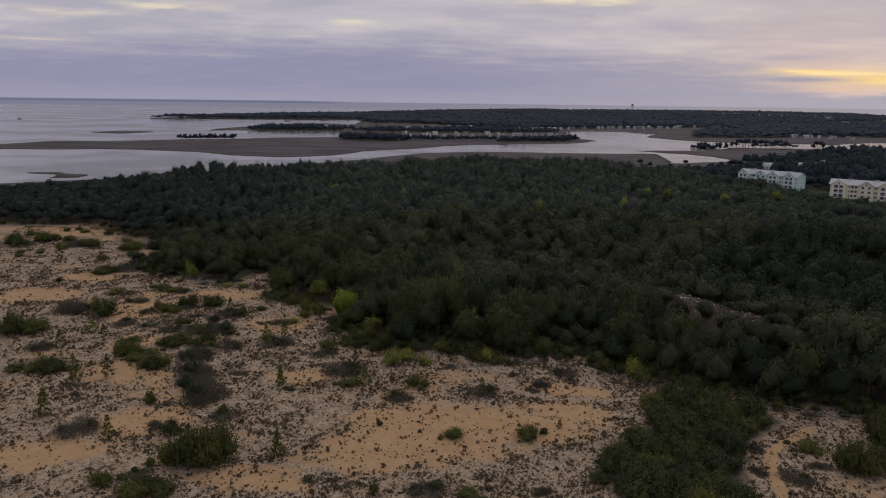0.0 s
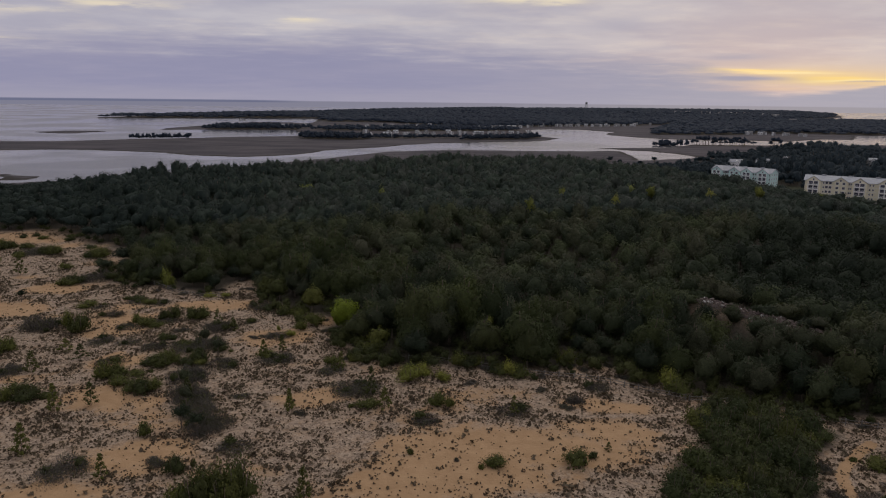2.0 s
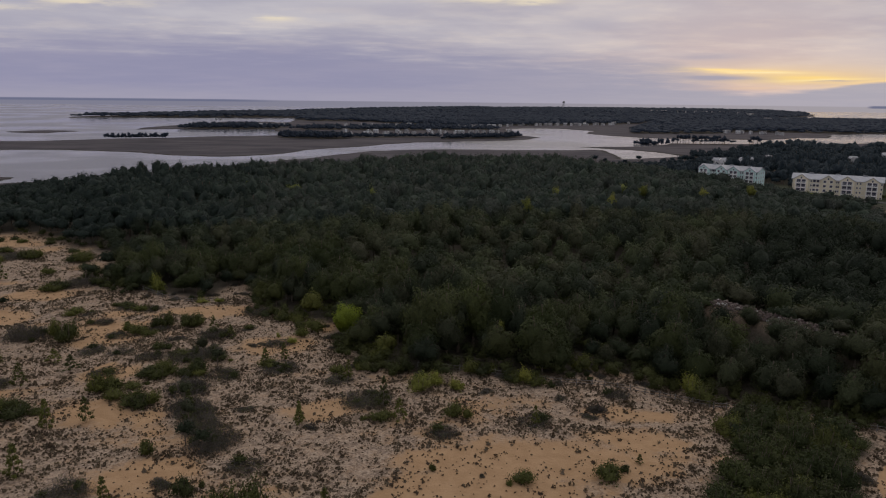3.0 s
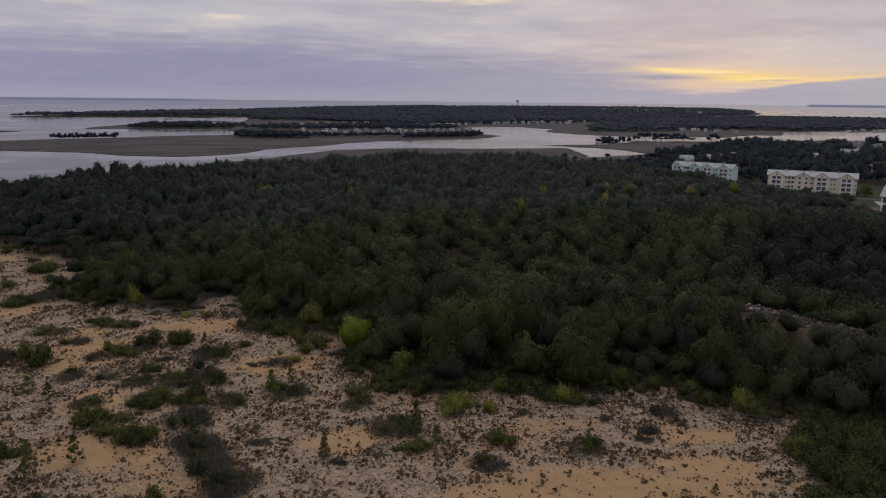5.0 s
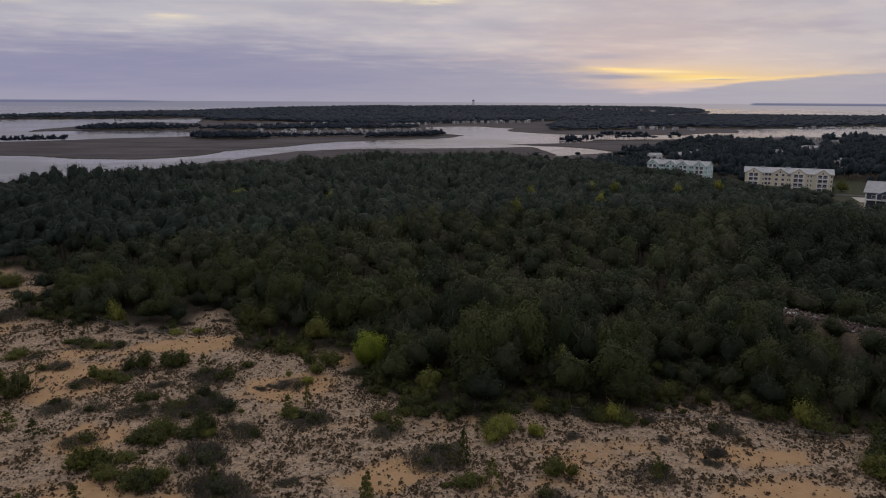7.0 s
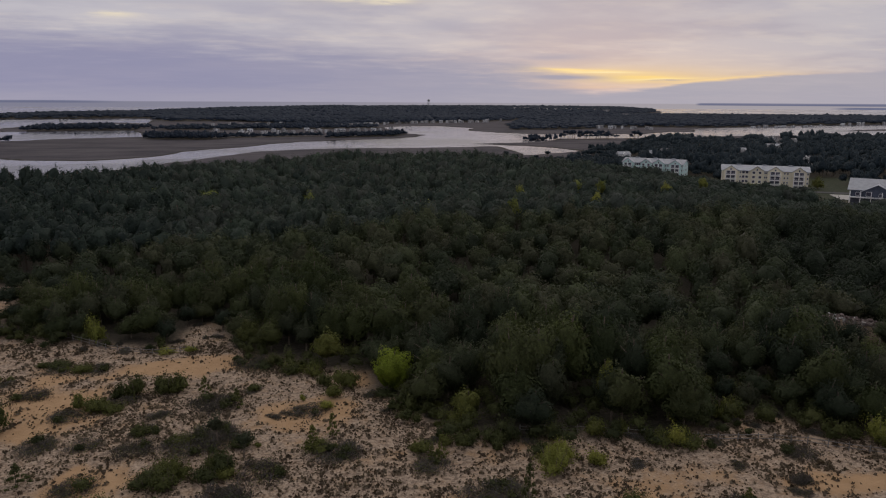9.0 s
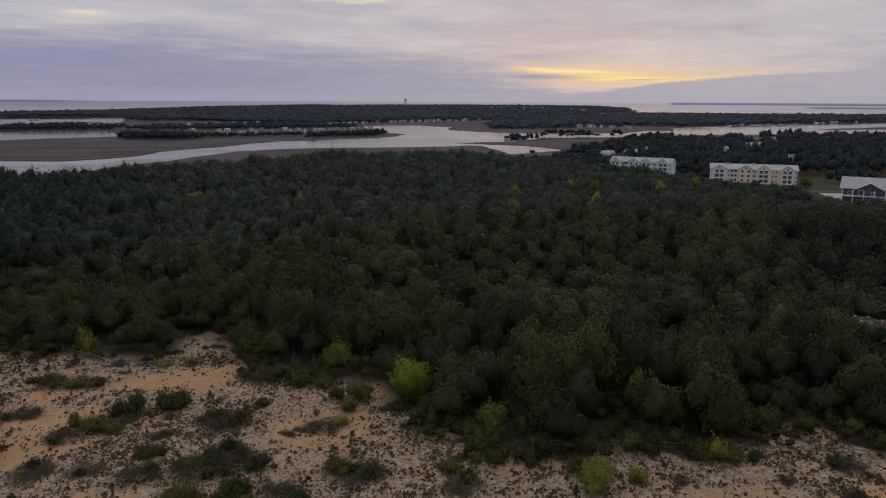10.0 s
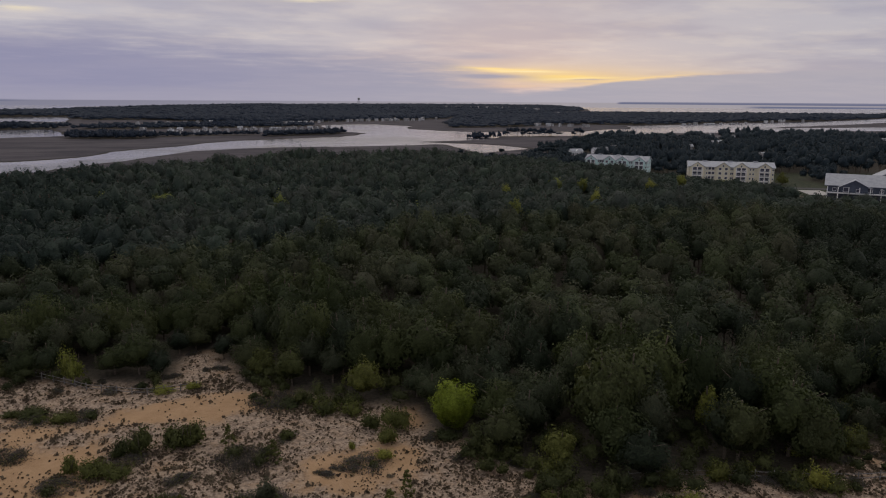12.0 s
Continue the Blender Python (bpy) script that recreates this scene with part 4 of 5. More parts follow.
def canopy_height(x, y, d):
    """Height of the trees: low and wind-clipped along the dune, taller inland."""
    h = 7.4 + 4.4 * np.maximum(smooth(d, 0, 14), 0.85 * smooth(y, 330, 400)) + 3.6 * smooth(y, 300, 460)
    h = h - 1.8 * smooth(-x, 30, 60) * smooth(y, 300, 230)
    lot = np.hypot(x - 236, y - 392)
    h = h - 4.5 * smooth(lot, 120, 35) - 4.0 * smooth(x, 85, 130) * smooth(y, 330, 420)
    h = h - 7.0 * smooth(-x, 140, 230) * smooth(y, 260, 340)
    h = np.maximum(h, 4.6) + 3.4 * np.exp(-((x + 142) / 38) ** 2 - ((y - 416) / 24) ** 2) + 0.4 * np.exp(-((x - 158) / 26) ** 2 - ((y - 438) / 26) ** 2)
    h = h - 2.6 * smooth(np.hypot(x - 196, y - 304), 75, 25)
    h = h * (1 - 0.72 * (1 - smooth(to_line(x, y, HEAP), 3.0, 8.5)))
    h = h * (0.70 + 0.62 * fbm(x, y, 13, 71, 2))
    h = h * (1 + smooth(y, 320, 380) * 0.2 * (value_noise(x / 3.1, y / 3.1, 66) - 0.5))
    even = 0.65 * smooth(y, 320, 390)
    return h * ((1 - even) * (0.57 + 0.60 * fbm(x, y, 30, 12, 2) + 0.30 * value_noise(x / 4.1, y / 4.1, 15)) + even * 1.02)


def forest():
    X, Y, D = scatter(FOREST, 6.4, 11, CLEARING)
    near = (D < 26) & (Y < 232) & (X < 85) & (X > -115)
    X2, Y2, D2 = scatter(FOREST, 5.2, 12, CLEARING)
    near2 = (D2 < 26) & (Y2 < 232) & (X2 < 85) & (X2 > -115)
    X, Y, D = np.r_[X[~near], X2[near2]], np.r_[Y[~near], Y2[near2]], np.r_[D[~near], D2[near2]]
    keep = (X > -330) & (X < 330) & (Y > 75)
    keep &= (Y < 300) | (value_noise(X * 3.1, Y * 3.1, 4) > 0.14)
    keep &= (X < np.maximum(-56 + 1.32 * (Y - 82) + 25, 25 + 0.66 * Y)) & (X > 7 - 0.70 * Y - 12)
    X, Y, D = X[keep], Y[keep], D[keep]
    free = np.hypot(X + 24.4, Y - 168.5) > 5.2
    for fx, fy in ((-75.5, 204), (-33.5, 183), (-43, 191.5), (-47, 196), (-15, 156), (7, 155.5), (-6, 164.5)):
        free &= np.hypot(X - fx, Y - fy) > 4.0
    X, Y, D = X[free], Y[free], D[free]
    H = canopy_height(X, Y, D)
    Z = ground_z(X, Y)
    rng = np.random.default_rng(5)
    # the stretch along the dune: each tree a thing of its own
    front = (D < 26) & (X > -110) & (X < 75) & (Y < 232)
    idx = np.nonzero(front)[0]
    idx = idx[np.argsort(D[idx] + 0.12 * Y[idx])][:270]
    kinds = []
    for s in range(5):
        kinds.append(tagged(tree("pine_tree", 9.5, 4.0, 12, 0.18, 3000, M_PINE, 100 + s, 0.07, 0.50, 0.45, 0.73), "dark green coastal pine with a rounded clumpy crown", "tree", "trees along the dune"))
    for s in range(4):
        kinds.append(tagged(tree("oak_tree", 8.0, 4.0, 13, 0.17, 3000, M_OAK, 200 + s, 0.05, 0.46, 0.6, 0.73), "dense dark live oak at the forest edge", "tree", "trees along the dune"))
    used = set()
    for i in idx:
        k = int(rng.integers(0, 5)) if rng.random() < (0.9 if X[i] > 25 else 0.5) else 5 + int(rng.integers(0, 4))
        s = H[i] / (9.5 if k < 5 else 8.0)
        wide = s ** 0.5 * rng.uniform(0.85, 1.15)
        at = pose(X[i], Y[i], Z[i], 0, 0, rng.uniform(0, 360)) @ Matrix.Diagonal((wide, wide, s, 1))
        if k in used:
            copy_thing(kinds[k], at)
        else:
            kinds[k].matrix_basis = at
            used.add(k)
    rest = np.ones(len(X), bool)
    rest[idx] = False
    # deeper rows: joined; the back two bands have haze in their leaf colour
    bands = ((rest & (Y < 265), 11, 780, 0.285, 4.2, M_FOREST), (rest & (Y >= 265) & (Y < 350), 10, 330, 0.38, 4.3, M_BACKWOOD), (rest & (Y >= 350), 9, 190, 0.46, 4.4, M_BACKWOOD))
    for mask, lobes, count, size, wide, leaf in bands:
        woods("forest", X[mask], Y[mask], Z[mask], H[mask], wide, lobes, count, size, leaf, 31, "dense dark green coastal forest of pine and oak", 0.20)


def woods(name, X, Y, Z, H, radius, lobes, count, size, mat, seed, label, first=0.5, trunks=True, up=0.12, loose=0.0):
    """Many crowns joined into one mesh, on plain trunks."""
    rng = np.random.default_rng(seed)
    n = len(X)
    if n == 0:
        return
    r = radius * rng.uniform(0.68, 1.32, n)
    mid = first + 0.42 * (1 - first)
    heart = np.stack([X, Y, Z + H * mid], 1)
    grid = ICO if count > 60 else CORE
    v, f, q = crowns(heart, r, H * (1 - mid), count, size, rng, lobes, 10.0 if count > 60 else 8.0, 0.50 if count > 60 else 0.42, 0.13 if count > 200 else 0.0, -0.75, 0.5, 0.20 if count > 60 else 0.15, up, 0.72 if count > 500 else (0.80 if count > 60 else 0.95) - loose, grid, loose)
    tone = np.clip(0.75 * rng.uniform(0, 1, n) + 0.7 * (fbm(X, Y, 26, 90, 3) - 0.25), 0, 1)
    if name == "forest":
        # leaf tone falls within this outline and towards -x
        tone = tone * (1 - 0.95 * smooth(inside(X, Y, DARK_STAND), -8, 12)) * (1 - 0.8 * smooth(-X, 50, 120))
    tone = np.where((rng.uniform(0, 1, n) < 0.003) & ((X < 50) | (Y > 210)), 1.0, tone * 0.96)
    tint = np.r_[np.repeat(tone, count * 3), np.repeat(tone, len(grid[0]))]
    if trunks:
        base = np.stack([X, Y, Z - 0.3], 1)
        tall = np.stack([X, Y, Z + H * 0.8], 1)
        w = (0.022 * H)[:, None]
        tv = []
        for dx, dy in ((1, 0), (0, 1)):
            o = np.array([dx, dy, 0]) * w
            tv.append(np.stack([base - o, base + o, tall + o * 0.4, tall - o * 0.4], 1).reshape(-1, 3))
        tv = np.concatenate(tv)
        tob = new(name + "_trunks", mesh_of(name + "_trunks", tv, np.arange(len(tv)).reshape(-1, 4), M_BARK))
        tagged(tob, "trunks of the dense trees", "trees", kind="stuff")
    ob = new(name, mesh_of(name, v, f, mat, {"tint": tint}, flat=False, normals=q))
    tagged(ob, label, "brush" if name == "undergrowth" else "forest", kind="stuff")


forest()


def far_woods():
    # spacing, height, crown radius, lobes, leaf sprays, their size, how far the light from above evens the crowns
    spec = {"peninsula": (20, 11.5, 14.0, 4, 6, 1.0, 0.8), "shore_west": (6.5, 8.0, 4.6, 7, 64, 0.75, 0.5), "shore_mid": (7.6, 5.6, 4.0, 6, 64, 0.7, 0.5), "shore_east": (6.5, 7.0, 4.4, 7, 64, 0.75, 0.5),
            "house_mid": (10.5, 7.5, 6.0, 5, 34, 0.9, 0.7), "house_back": (13, 10, 8.5, 4, 22, 1.0, 1.2), "inner_islet": (8.5, 8.0, 5.0, 5, 40, 0.9, 0.7),
            "marsh_islet": (5.2, 6.5, 4.0, 6, 70, 0.6, 0.6), "inlet_far": (17, 10.5, 12.0, 4, 10, 1.1, 1.0), "inlet_near": (9.5, 11, 5.6, 6, 60, 0.8, 0.6),
            "condo_back": (8.0, 11.5, 4.6, 7, 90, 0.6, 0.5), "spit": (5.5, 8, 3.8, 6, 70, 0.6, 0.5), "spit_row": (6.5, 9.5, 4.0, 6, 70, 0.6, 0.5),
            "spit_end": (6, 10, 3.8, 6, 70, 0.6, 0.5), "near_shore": (6.0, 5.5, 3.6, 6, 70, 0.55, 0.5),
            "condo_gap": (6.0, 8.5, 3.6, 7, 110, 0.5, 0.5), "condo_side": (5.5, 8, 3.2, 7, 110, 0.5, 0.5), "cove_back": (7.0, 7.5, 4.2, 6, 80, 0.6, 0.5), "lawn_trees": (6.5, 7.0, 4.0, 8, 160, 0.5, 0.5)}
    for i, (key, (gap, h, r, lobes, count, size, even)) in enumerate(spec.items()):
        X, Y, D = scatter(FAR_WOODS[key], gap, 60 + i)
        rim = 0.55 + 0.45 * smooth(D, 0, gap)
        lone = fbm(X, Y, 120 if gap > 12 else 60, 40 + i) > 0.27
        lone &= land_edge(X, Y) > 3
        lone &= X < np.maximum(-31 + 1.32 * (Y - 82), 25 + 0.66 * Y)
        ahead = (Y > 300 + np.abs(X) * 0.35)
        if key in ("shore_west", "shore_mid", "shore_east", "marsh_islet", "spit", "spit_row", "spit_end", "condo_gap", "condo_side", "lawn_trees"):
            lone |= True
        for hx, hy, gap_to in HOUSES:
            ux, uy = -20 - hx, 40 - hy
            far = math.hypot(ux, uy)
            along, off = ((X - hx) * ux + (Y - hy) * uy) / far, np.abs((X - hx) * uy - (Y - hy) * ux) / far
            lone &= ~((along > -8) & (along < gap_to) & (off < (4.8 if hy > 600 else 5.0)))
        X, Y, rim = X[lone & ahead], Y[lone & ahead], rim[lone & ahead]
        rng = np.random.default_rng(i)
        H = h * (rng.uniform(0.74, 1.30, len(X)) if gap > 13 else rng.uniform(0.55, 1.40, len(X))) * (0.8 + 0.4 * value_noise(X / 150, Y / 150, 8)) * (rim if gap > 13 else 1.0)
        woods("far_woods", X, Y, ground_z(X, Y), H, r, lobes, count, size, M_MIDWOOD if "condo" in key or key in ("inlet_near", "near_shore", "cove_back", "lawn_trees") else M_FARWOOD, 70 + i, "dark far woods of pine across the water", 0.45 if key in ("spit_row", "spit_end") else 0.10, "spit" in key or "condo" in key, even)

    rng = random.Random(12)
    for k, (x, y, h) in enumerate(((139, 600, 11), (145, 592, 9), (162, 596, 8), (180, 618, 9.5), (212, 600, 12), (223, 612, 10), (150, 585, 7), (236, 640, 11))):
        t = tagged(tree("shore_pine", h, 0.30 * h, 8, 0.42, 320, M_MIDWOOD_TREE, 660 + k, 0.58, 0.55), "lone flat-topped pine with a bare trunk at the water", "tree", "lone shore pines")
        t.matrix_basis = pose(x, y, float(ground_z(x, y)), 0, 0, rng.uniform(0, 360))


far_woods()


# ---- shrubs on the dune ----
def dense_shrub(name, wide, tall, count, size, mat, seed, lobes=14):
    """Leafy stems of uneven height that close into one lobed mass with ragged tips."""
    rng = np.random.default_rng(seed)
    root = new(name)
    stem = Solid()
    for k in range(6):
        a, r = k * 2.4 + rng.uniform(-0.5, 0.5), wide * rng.uniform(0.15, 0.36)
        x, y = r * math.cos(a), r * math.sin(a)
        stem.tube([(0, 0, -0.3), (0, 0, -0.1), (x * 0.7, y * 0.7, tall * 0.3), (x, y, tall * 0.7)], [0.012 * wide + 0.02, 0.012 * wide + 0.02, 0.009 * wide + 0.015, 0.005 * wide], 4)
    bmesh.ops.remove_doubles(stem.bm, verts=stem.bm.verts, dist=0.001)
    m = 3
    a = rng.uniform(0, 2.1) + np.arange(m) * 2.1
    off = wide * 0.17 * rng.uniform(0.7, 1.2, m)
    high = tall * np.array([1.0, 0.82, 0.66])
    heart = np.stack([off * np.cos(a), off * np.sin(a), 0.34 * high], 1)
    v, f, q = crowns(heart, wide * 0.44 * rng.uniform(0.85, 1.1, m), 0.70 * high, count // m, size, rng, lobes, 20.0, 0.55, 0.26, -0.6, 0.5, 0.42, core=0.62, loose=0.13)
    part("stem", stem.mesh("stem", M_BARK), root)
    part("foliage", mesh_of("foliage", v, f, mat, flat=False, normals=q), root)
    return root


def twiggy(name, wide, tall, n, seed):
    """A grey, half-leafless thicket: fine upright twigs that thin out towards a ragged edge."""
    rng = np.random.default_rng(seed)
    root = new(name)
    m = 9 + int(wide)
    a, r = rng.uniform(0, 6.28, m), wide * 0.42 * np.sqrt(rng.uniform(0, 1, m))
    lobe = np.stack([r * np.cos(a), r * np.sin(a) * 0.75], 1)
    reach = wide * rng.uniform(0.07, 0.15, m)
    high = tall * rng.uniform(0.5, 1.0, m)
    count = 3 * n
    pick = rng.integers(0, m, count)
    off = rng.normal(size=(count, 2))
    p = lobe[pick] + off * reach[pick][:, None]
    z = high[pick] * np.exp(-0.35 * (off ** 2).sum(1)) * rng.uniform(0.15, 1.0, count)
    d = np.c_[off * 0.35 + rng.normal(size=(count, 2)) * 0.55, np.full(count, 0.75)]
    d /= np.linalg.norm(d, axis=1, keepdims=True)
    side = np.cross(d, rng.normal(size=(count, 3)))
    side /= np.linalg.norm(side, axis=1, keepdims=True)
    long, thin = rng.uniform(0.18, 0.55, (count, 1)), rng.uniform(0.020, 0.050, (count, 1))
    c = np.c_[p, z]
    v = np.stack([c - d * long * 0.5 + side * thin, c - d * long * 0.5 - side * thin, c + d * long * 0.5], 1).reshape(-1, 3)
    q = np.repeat(np.c_[off * 0.35, np.ones(count)] + rng.normal(size=(count, 3)) * 0.3, 3, 0)
    q /= np.linalg.norm(q, axis=1, keepdims=True)
    part("brush", mesh_of("brush", v, np.arange(len(v)).reshape(-1, 3), M_TWIG, normals=q), root, "bare grey twigs")
    k = n // 3
    pick = rng.integers(0, m, k)
    off = rng.normal(size=(k, 2)) * 0.9
    at = np.c_[lobe[pick] + off * reach[pick][:, None], high[pick] * np.exp(-0.35 * (off ** 2).sum(1)) * rng.uniform(0.3, 1.0, k)]
    v, f = leaves(at, np.c_[off * 0.4, np.ones(k)] + rng.normal(size=(k, 3)) * 0.5, rng.uniform(0.08, 0.16, k), rng)
    part("foliage", mesh_of("foliage", v, f, M_SHRUB), root, "sparse olive leaves")
    return root


def sapling(name, wide, tall, seed):
    """A young pine: a straight stem, with open whorls of needle plumes that shorten towards the tip."""
    rng = np.random.default_rng(seed)
    root = new(name)
    stem = Solid().tube([(0, 0, -0.2), (0.03, 0.02, tall * 0.5), (0, 0, tall * 0.97)], [0.05, 0.035, 0.012], 5)
    mid, rad = [], []
    for k in range(22):
        f = 0.10 + 0.88 * (k + rng.uniform(0, 0.8)) / 22
        a = k * 2.4 + rng.uniform(-0.4, 0.4)
        r = 0.5 * wide * (1.02 - f) ** 0.8 * rng.uniform(0.45, 1.0)
        c = (r * math.cos(a), r * math.sin(a), f * tall)
        mid.append(c)
        rad.append(wide * (0.17 - 0.08 * f) * rng.uniform(0.8, 1.3))
        if k % 2:
            stem.tube([(0, 0, f * tall - 0.25 * r), c], [0.018, 0.008], 3)
    v, f, q = clumps_to_leaves(np.array(mid), np.array(rad), 30, 0.12, rng, 0.8, -0.6, narrow=0.4, core=0.52)
    part("stem", stem.mesh("stem", M_BARK), root)
    part("foliage", mesh_of("foliage", v, f, M_SHRUB, flat=False, normals=q), root)
    return root


# shrubs and small trees: x, y, width, height
EVERGREENS = [(-33.3, 87.0, 4.2, 2.1), (-37.0, 87.5, 7.6, 2.7), (-42.9, 89.4, 4.2, 2.6), (-5.6, 89.4, 2.6, 2.7), (7.2, 89.7, 4.1, 1.4), (-36.0, 95.2, 4.9, 4.5),
               (25.7, 95.7, 4.2, 1.6), (-31.9, 95.8, 12.0, 7.6), (64.4, 101.0, 9.7, 7.9), (-39.7, 104.9, 3.9, 3.2), (4.6, 107.2, 4.2, 2.1), (59.6, 107.2, 5.6, 2.0),
               (16.3, 107.6, 5.0, 2.7), (-7.5, 110.0, 1.8, 1.5), (72.1, 110.0, 9.5, 6.6), (-48.0, 116.0, 2.6, 2.5), (-15.2, 126.9, 5.2, 1.9), (-3.5, 127.5, 4.2, 3.2),
               (-80.5, 129.0, 5.1, 1.8), (-74.6, 129.2, 10.1, 3.5), (-70.2, 130.4, 3.5, 1.3), (-55.1, 133.7, 7.4, 3.5), (39.7, 134.1, 5.8, 3.7), (-60.1, 135.5, 4.2, 2.0)]
EVERGREENS += [(-62.7, 139.3, 7.1, 2.5), (-59.1, 140.6, 4.2, 1.5), (11.9, 140.9, 5.4, 2.8), (8.6, 142.4, 4.5, 2.7), (4.3, 146.3, 2.7, 1.7), (0.7, 146.6, 3.3, 2.1),
               (-56.8, 146.8, 8.8, 3.1), (-50.5, 147.2, 7.4, 2.6), (21.9, 147.6, 5.2, 4.2), (-24.0, 147.8, 4.2, 2.0), (-13.3, 148.6, 5.4, 2.8), (-20.1, 149.0, 2.3, 1.1),
               (-94.1, 150.6, 11.6, 4.8), (-37.4, 151.6, 4.9, 1.7), (-92.2, 154.1, 8.8, 3.3), (-47.3, 154.4, 4.2, 2.0), (-17.2, 154.9, 5.6, 2.6), (-55.4, 157.0, 4.3, 2.0),
               (-22.0, 160.9, 6.0, 2.1), (-61.2, 161.5, 3.8, 1.9), (-82.0, 167.5, 6.4, 5.7), (-25.8, 168.0, 4.7, 1.6), (-33.7, 168.9, 3.1, 1.7), (-66.6, 170.6, 4.9, 1.7)]
EVERGREENS += [(-69.1, 171.5, 5.2, 2.9), (-31.4, 173.1, 6.3, 3.9), (-64.1, 175.8, 4.6, 4.3), (-59.1, 176.6, 6.8, 2.4), (-37.8, 180.9, 9.5, 3.3), (-44.4, 184.7, 4.6, 1.6),
               (-88.7, 185.9, 6.4, 2.2), (-74.8, 189.7, 5.1, 1.8), (-79.3, 193.2, 5.4, 1.9), (-104.3, 209.6, 10.3, 3.6), (-111.8, 242.1, 10.5, 3.7), (-153.7, 245.6, 11.5, 4.0),
               (-128.9, 247.8, 9.3, 4.7), (-149.5, 256.5, 11.7, 5.1)]
THICKETS = [(2.0, 90.4, 7.2, 1.2), (17.1, 91.7, 3.3, 0.8), (-15.0, 92.1, 3.3, 0.5), (-39.1, 92.4, 5.3, 0.8), (53.1, 97.6, 5.5, 1.1), (48.5, 98.5, 3.7, 1.5),
             (58.2, 101.9, 4.8, 1.1), (-54.8, 105.5, 9.1, 1.7), (50.7, 105.5, 3.9, 1.6), (-43.4, 107.3, 4.5, 1.6), (-0.9, 108.5, 1.5, 0.6), (-33.1, 111.9, 6.0, 1.0),
             (-6.1, 121.7, 6.1, 1.0), (-25.9, 124.0, 3.8, 0.9), (8.8, 124.7, 6.6, 1.1), (18.1, 126.8, 4.2, 0.7), (19.9, 128.9, 3.7, 2.5), (-37.7, 131.4, 4.6, 0.8),
             (-47.4, 132.4, 6.9, 2.9), (-16.1, 133.8, 7.1, 1.6), (-18.9, 134.0, 10.1, 1.7), (15.2, 134.4, 3.5, 0.6), (25.7, 135.5, 5.4, 1.4), (2.8, 137.7, 4.3, 0.7)]
THICKETS += [(-83.8, 142.0, 7.0, 1.5), (-23.3, 144.3, 6.5, 1.3), (-44.9, 146.0, 7.8, 1.4), (-66.5, 147.6, 6.4, 1.0), (-35.5, 149.3, 8.1, 1.5), (-21.7, 150.6, 4.5, 0.7),
             (-53.3, 156.0, 12.1, 2.1), (-60.9, 156.3, 7.6, 1.2), (-50.3, 157.9, 8.5, 2.0), (-68.2, 159.2, 5.9, 0.9), (-60.6, 161.9, 5.3, 1.6), (-74.5, 160.4, 6.5, 1.4),
             (-43.0, 163.6, 3.9, 0.6), (-41.2, 164.4, 3.0, 0.6), (-37.5, 164.7, 6.9, 1.1), (-59.6, 167.0, 4.7, 1.4), (-91.8, 168.6, 10.8, 3.3), (-51.7, 169.1, 9.8, 2.0),
             (-72.1, 170.1, 6.4, 1.0), (-66.2, 173.9, 6.5, 1.0), (-46.5, 174.5, 5.3, 0.8), (-80.5, 180.1, 6.0, 1.2), (-85.9, 185.8, 4.9, 0.8), (-46.6, 186.1, 9.2, 1.5)]
THICKETS += [(-40, 118, 8.0, 2.4), (-42.5, 124, 8.5, 2.6), (-44.5, 129, 8.0, 2.6), (-38, 121, 6.0, 1.8), (-49, 139, 9.0, 2.6), (-72.6, 189.6, 5.8, 0.9), (-78.7, 190.6, 6.0, 1.0), (-98.6, 215.5, 14.1, 2.3), (-135.6, 247.5, 11.2, 2.1)]
SAPLINGS = [(-20.8, 97.3, 2.5, 5.1), (-48.9, 103.0, 2.2, 2.4), (-63.5, 110.4, 3.0, 3.2), (21.6, 111.2, 1.3, 0.9), (9.1, 124.3, 1.6, 2.1), (-66.1, 124.7, 2.4, 3.2),
             (-27.8, 124.9, 1.9, 2.7), (-12.3, 125.9, 3.3, 4.0), (-28.1, 126.7, 1.9, 1.8), (-61.3, 127.3, 2.4, 2.7), (-46.3, 130.6, 2.3, 2.7), (-14.9, 131.0, 2.2, 3.6),
             (-79.3, 142.7, 3.8, 4.2), (-23.1, 145.1, 1.6, 1.4), (-21.8, 145.2, 1.9, 2.3), (-73.5, 149.5, 4.0, 3.1), (-38.0, 151.5, 2.4, 2.3),
             (-78.8, 154.7, 4.0, 2.6), (-35.1, 155.2, 2.0, 2.3), (-48.4, 168.3, 3.2, 2.9), (-53.5, 173.6, 2.8, 3.2), (-107.0, 189.1, 5.6, 3.4), (-96.2, 217.0, 10.2, 6.4)]
SAPLINGS += [(-122.9, 218.6, 4.4, 6.5)]
YELLOWS = [(38.6, 136.1, 5.4, 5.0), (-8.8, 138.5, 6.9, 4.1), (-2.3, 139.4, 3.7, 2.7), (10.4, 141.2, 4.1, 4.5), (-6.1, 141.9, 5.0, 3.0), (-7.6, 142.8, 3.6, 2.6),
            (14.4, 148.6, 3.7, 2.2), (-16.2, 154.9, 2.6, 3.0), (-35.1, 165.0, 3.4, 2.0), (-38.5, 168.4, 1.3, 1.9), (-61.9, 195.3, 5.2, 1.3), (-57.6, 195.3, 3.7, 1.7),
            (-75.5, 204.2, 4.8, 7.5)]


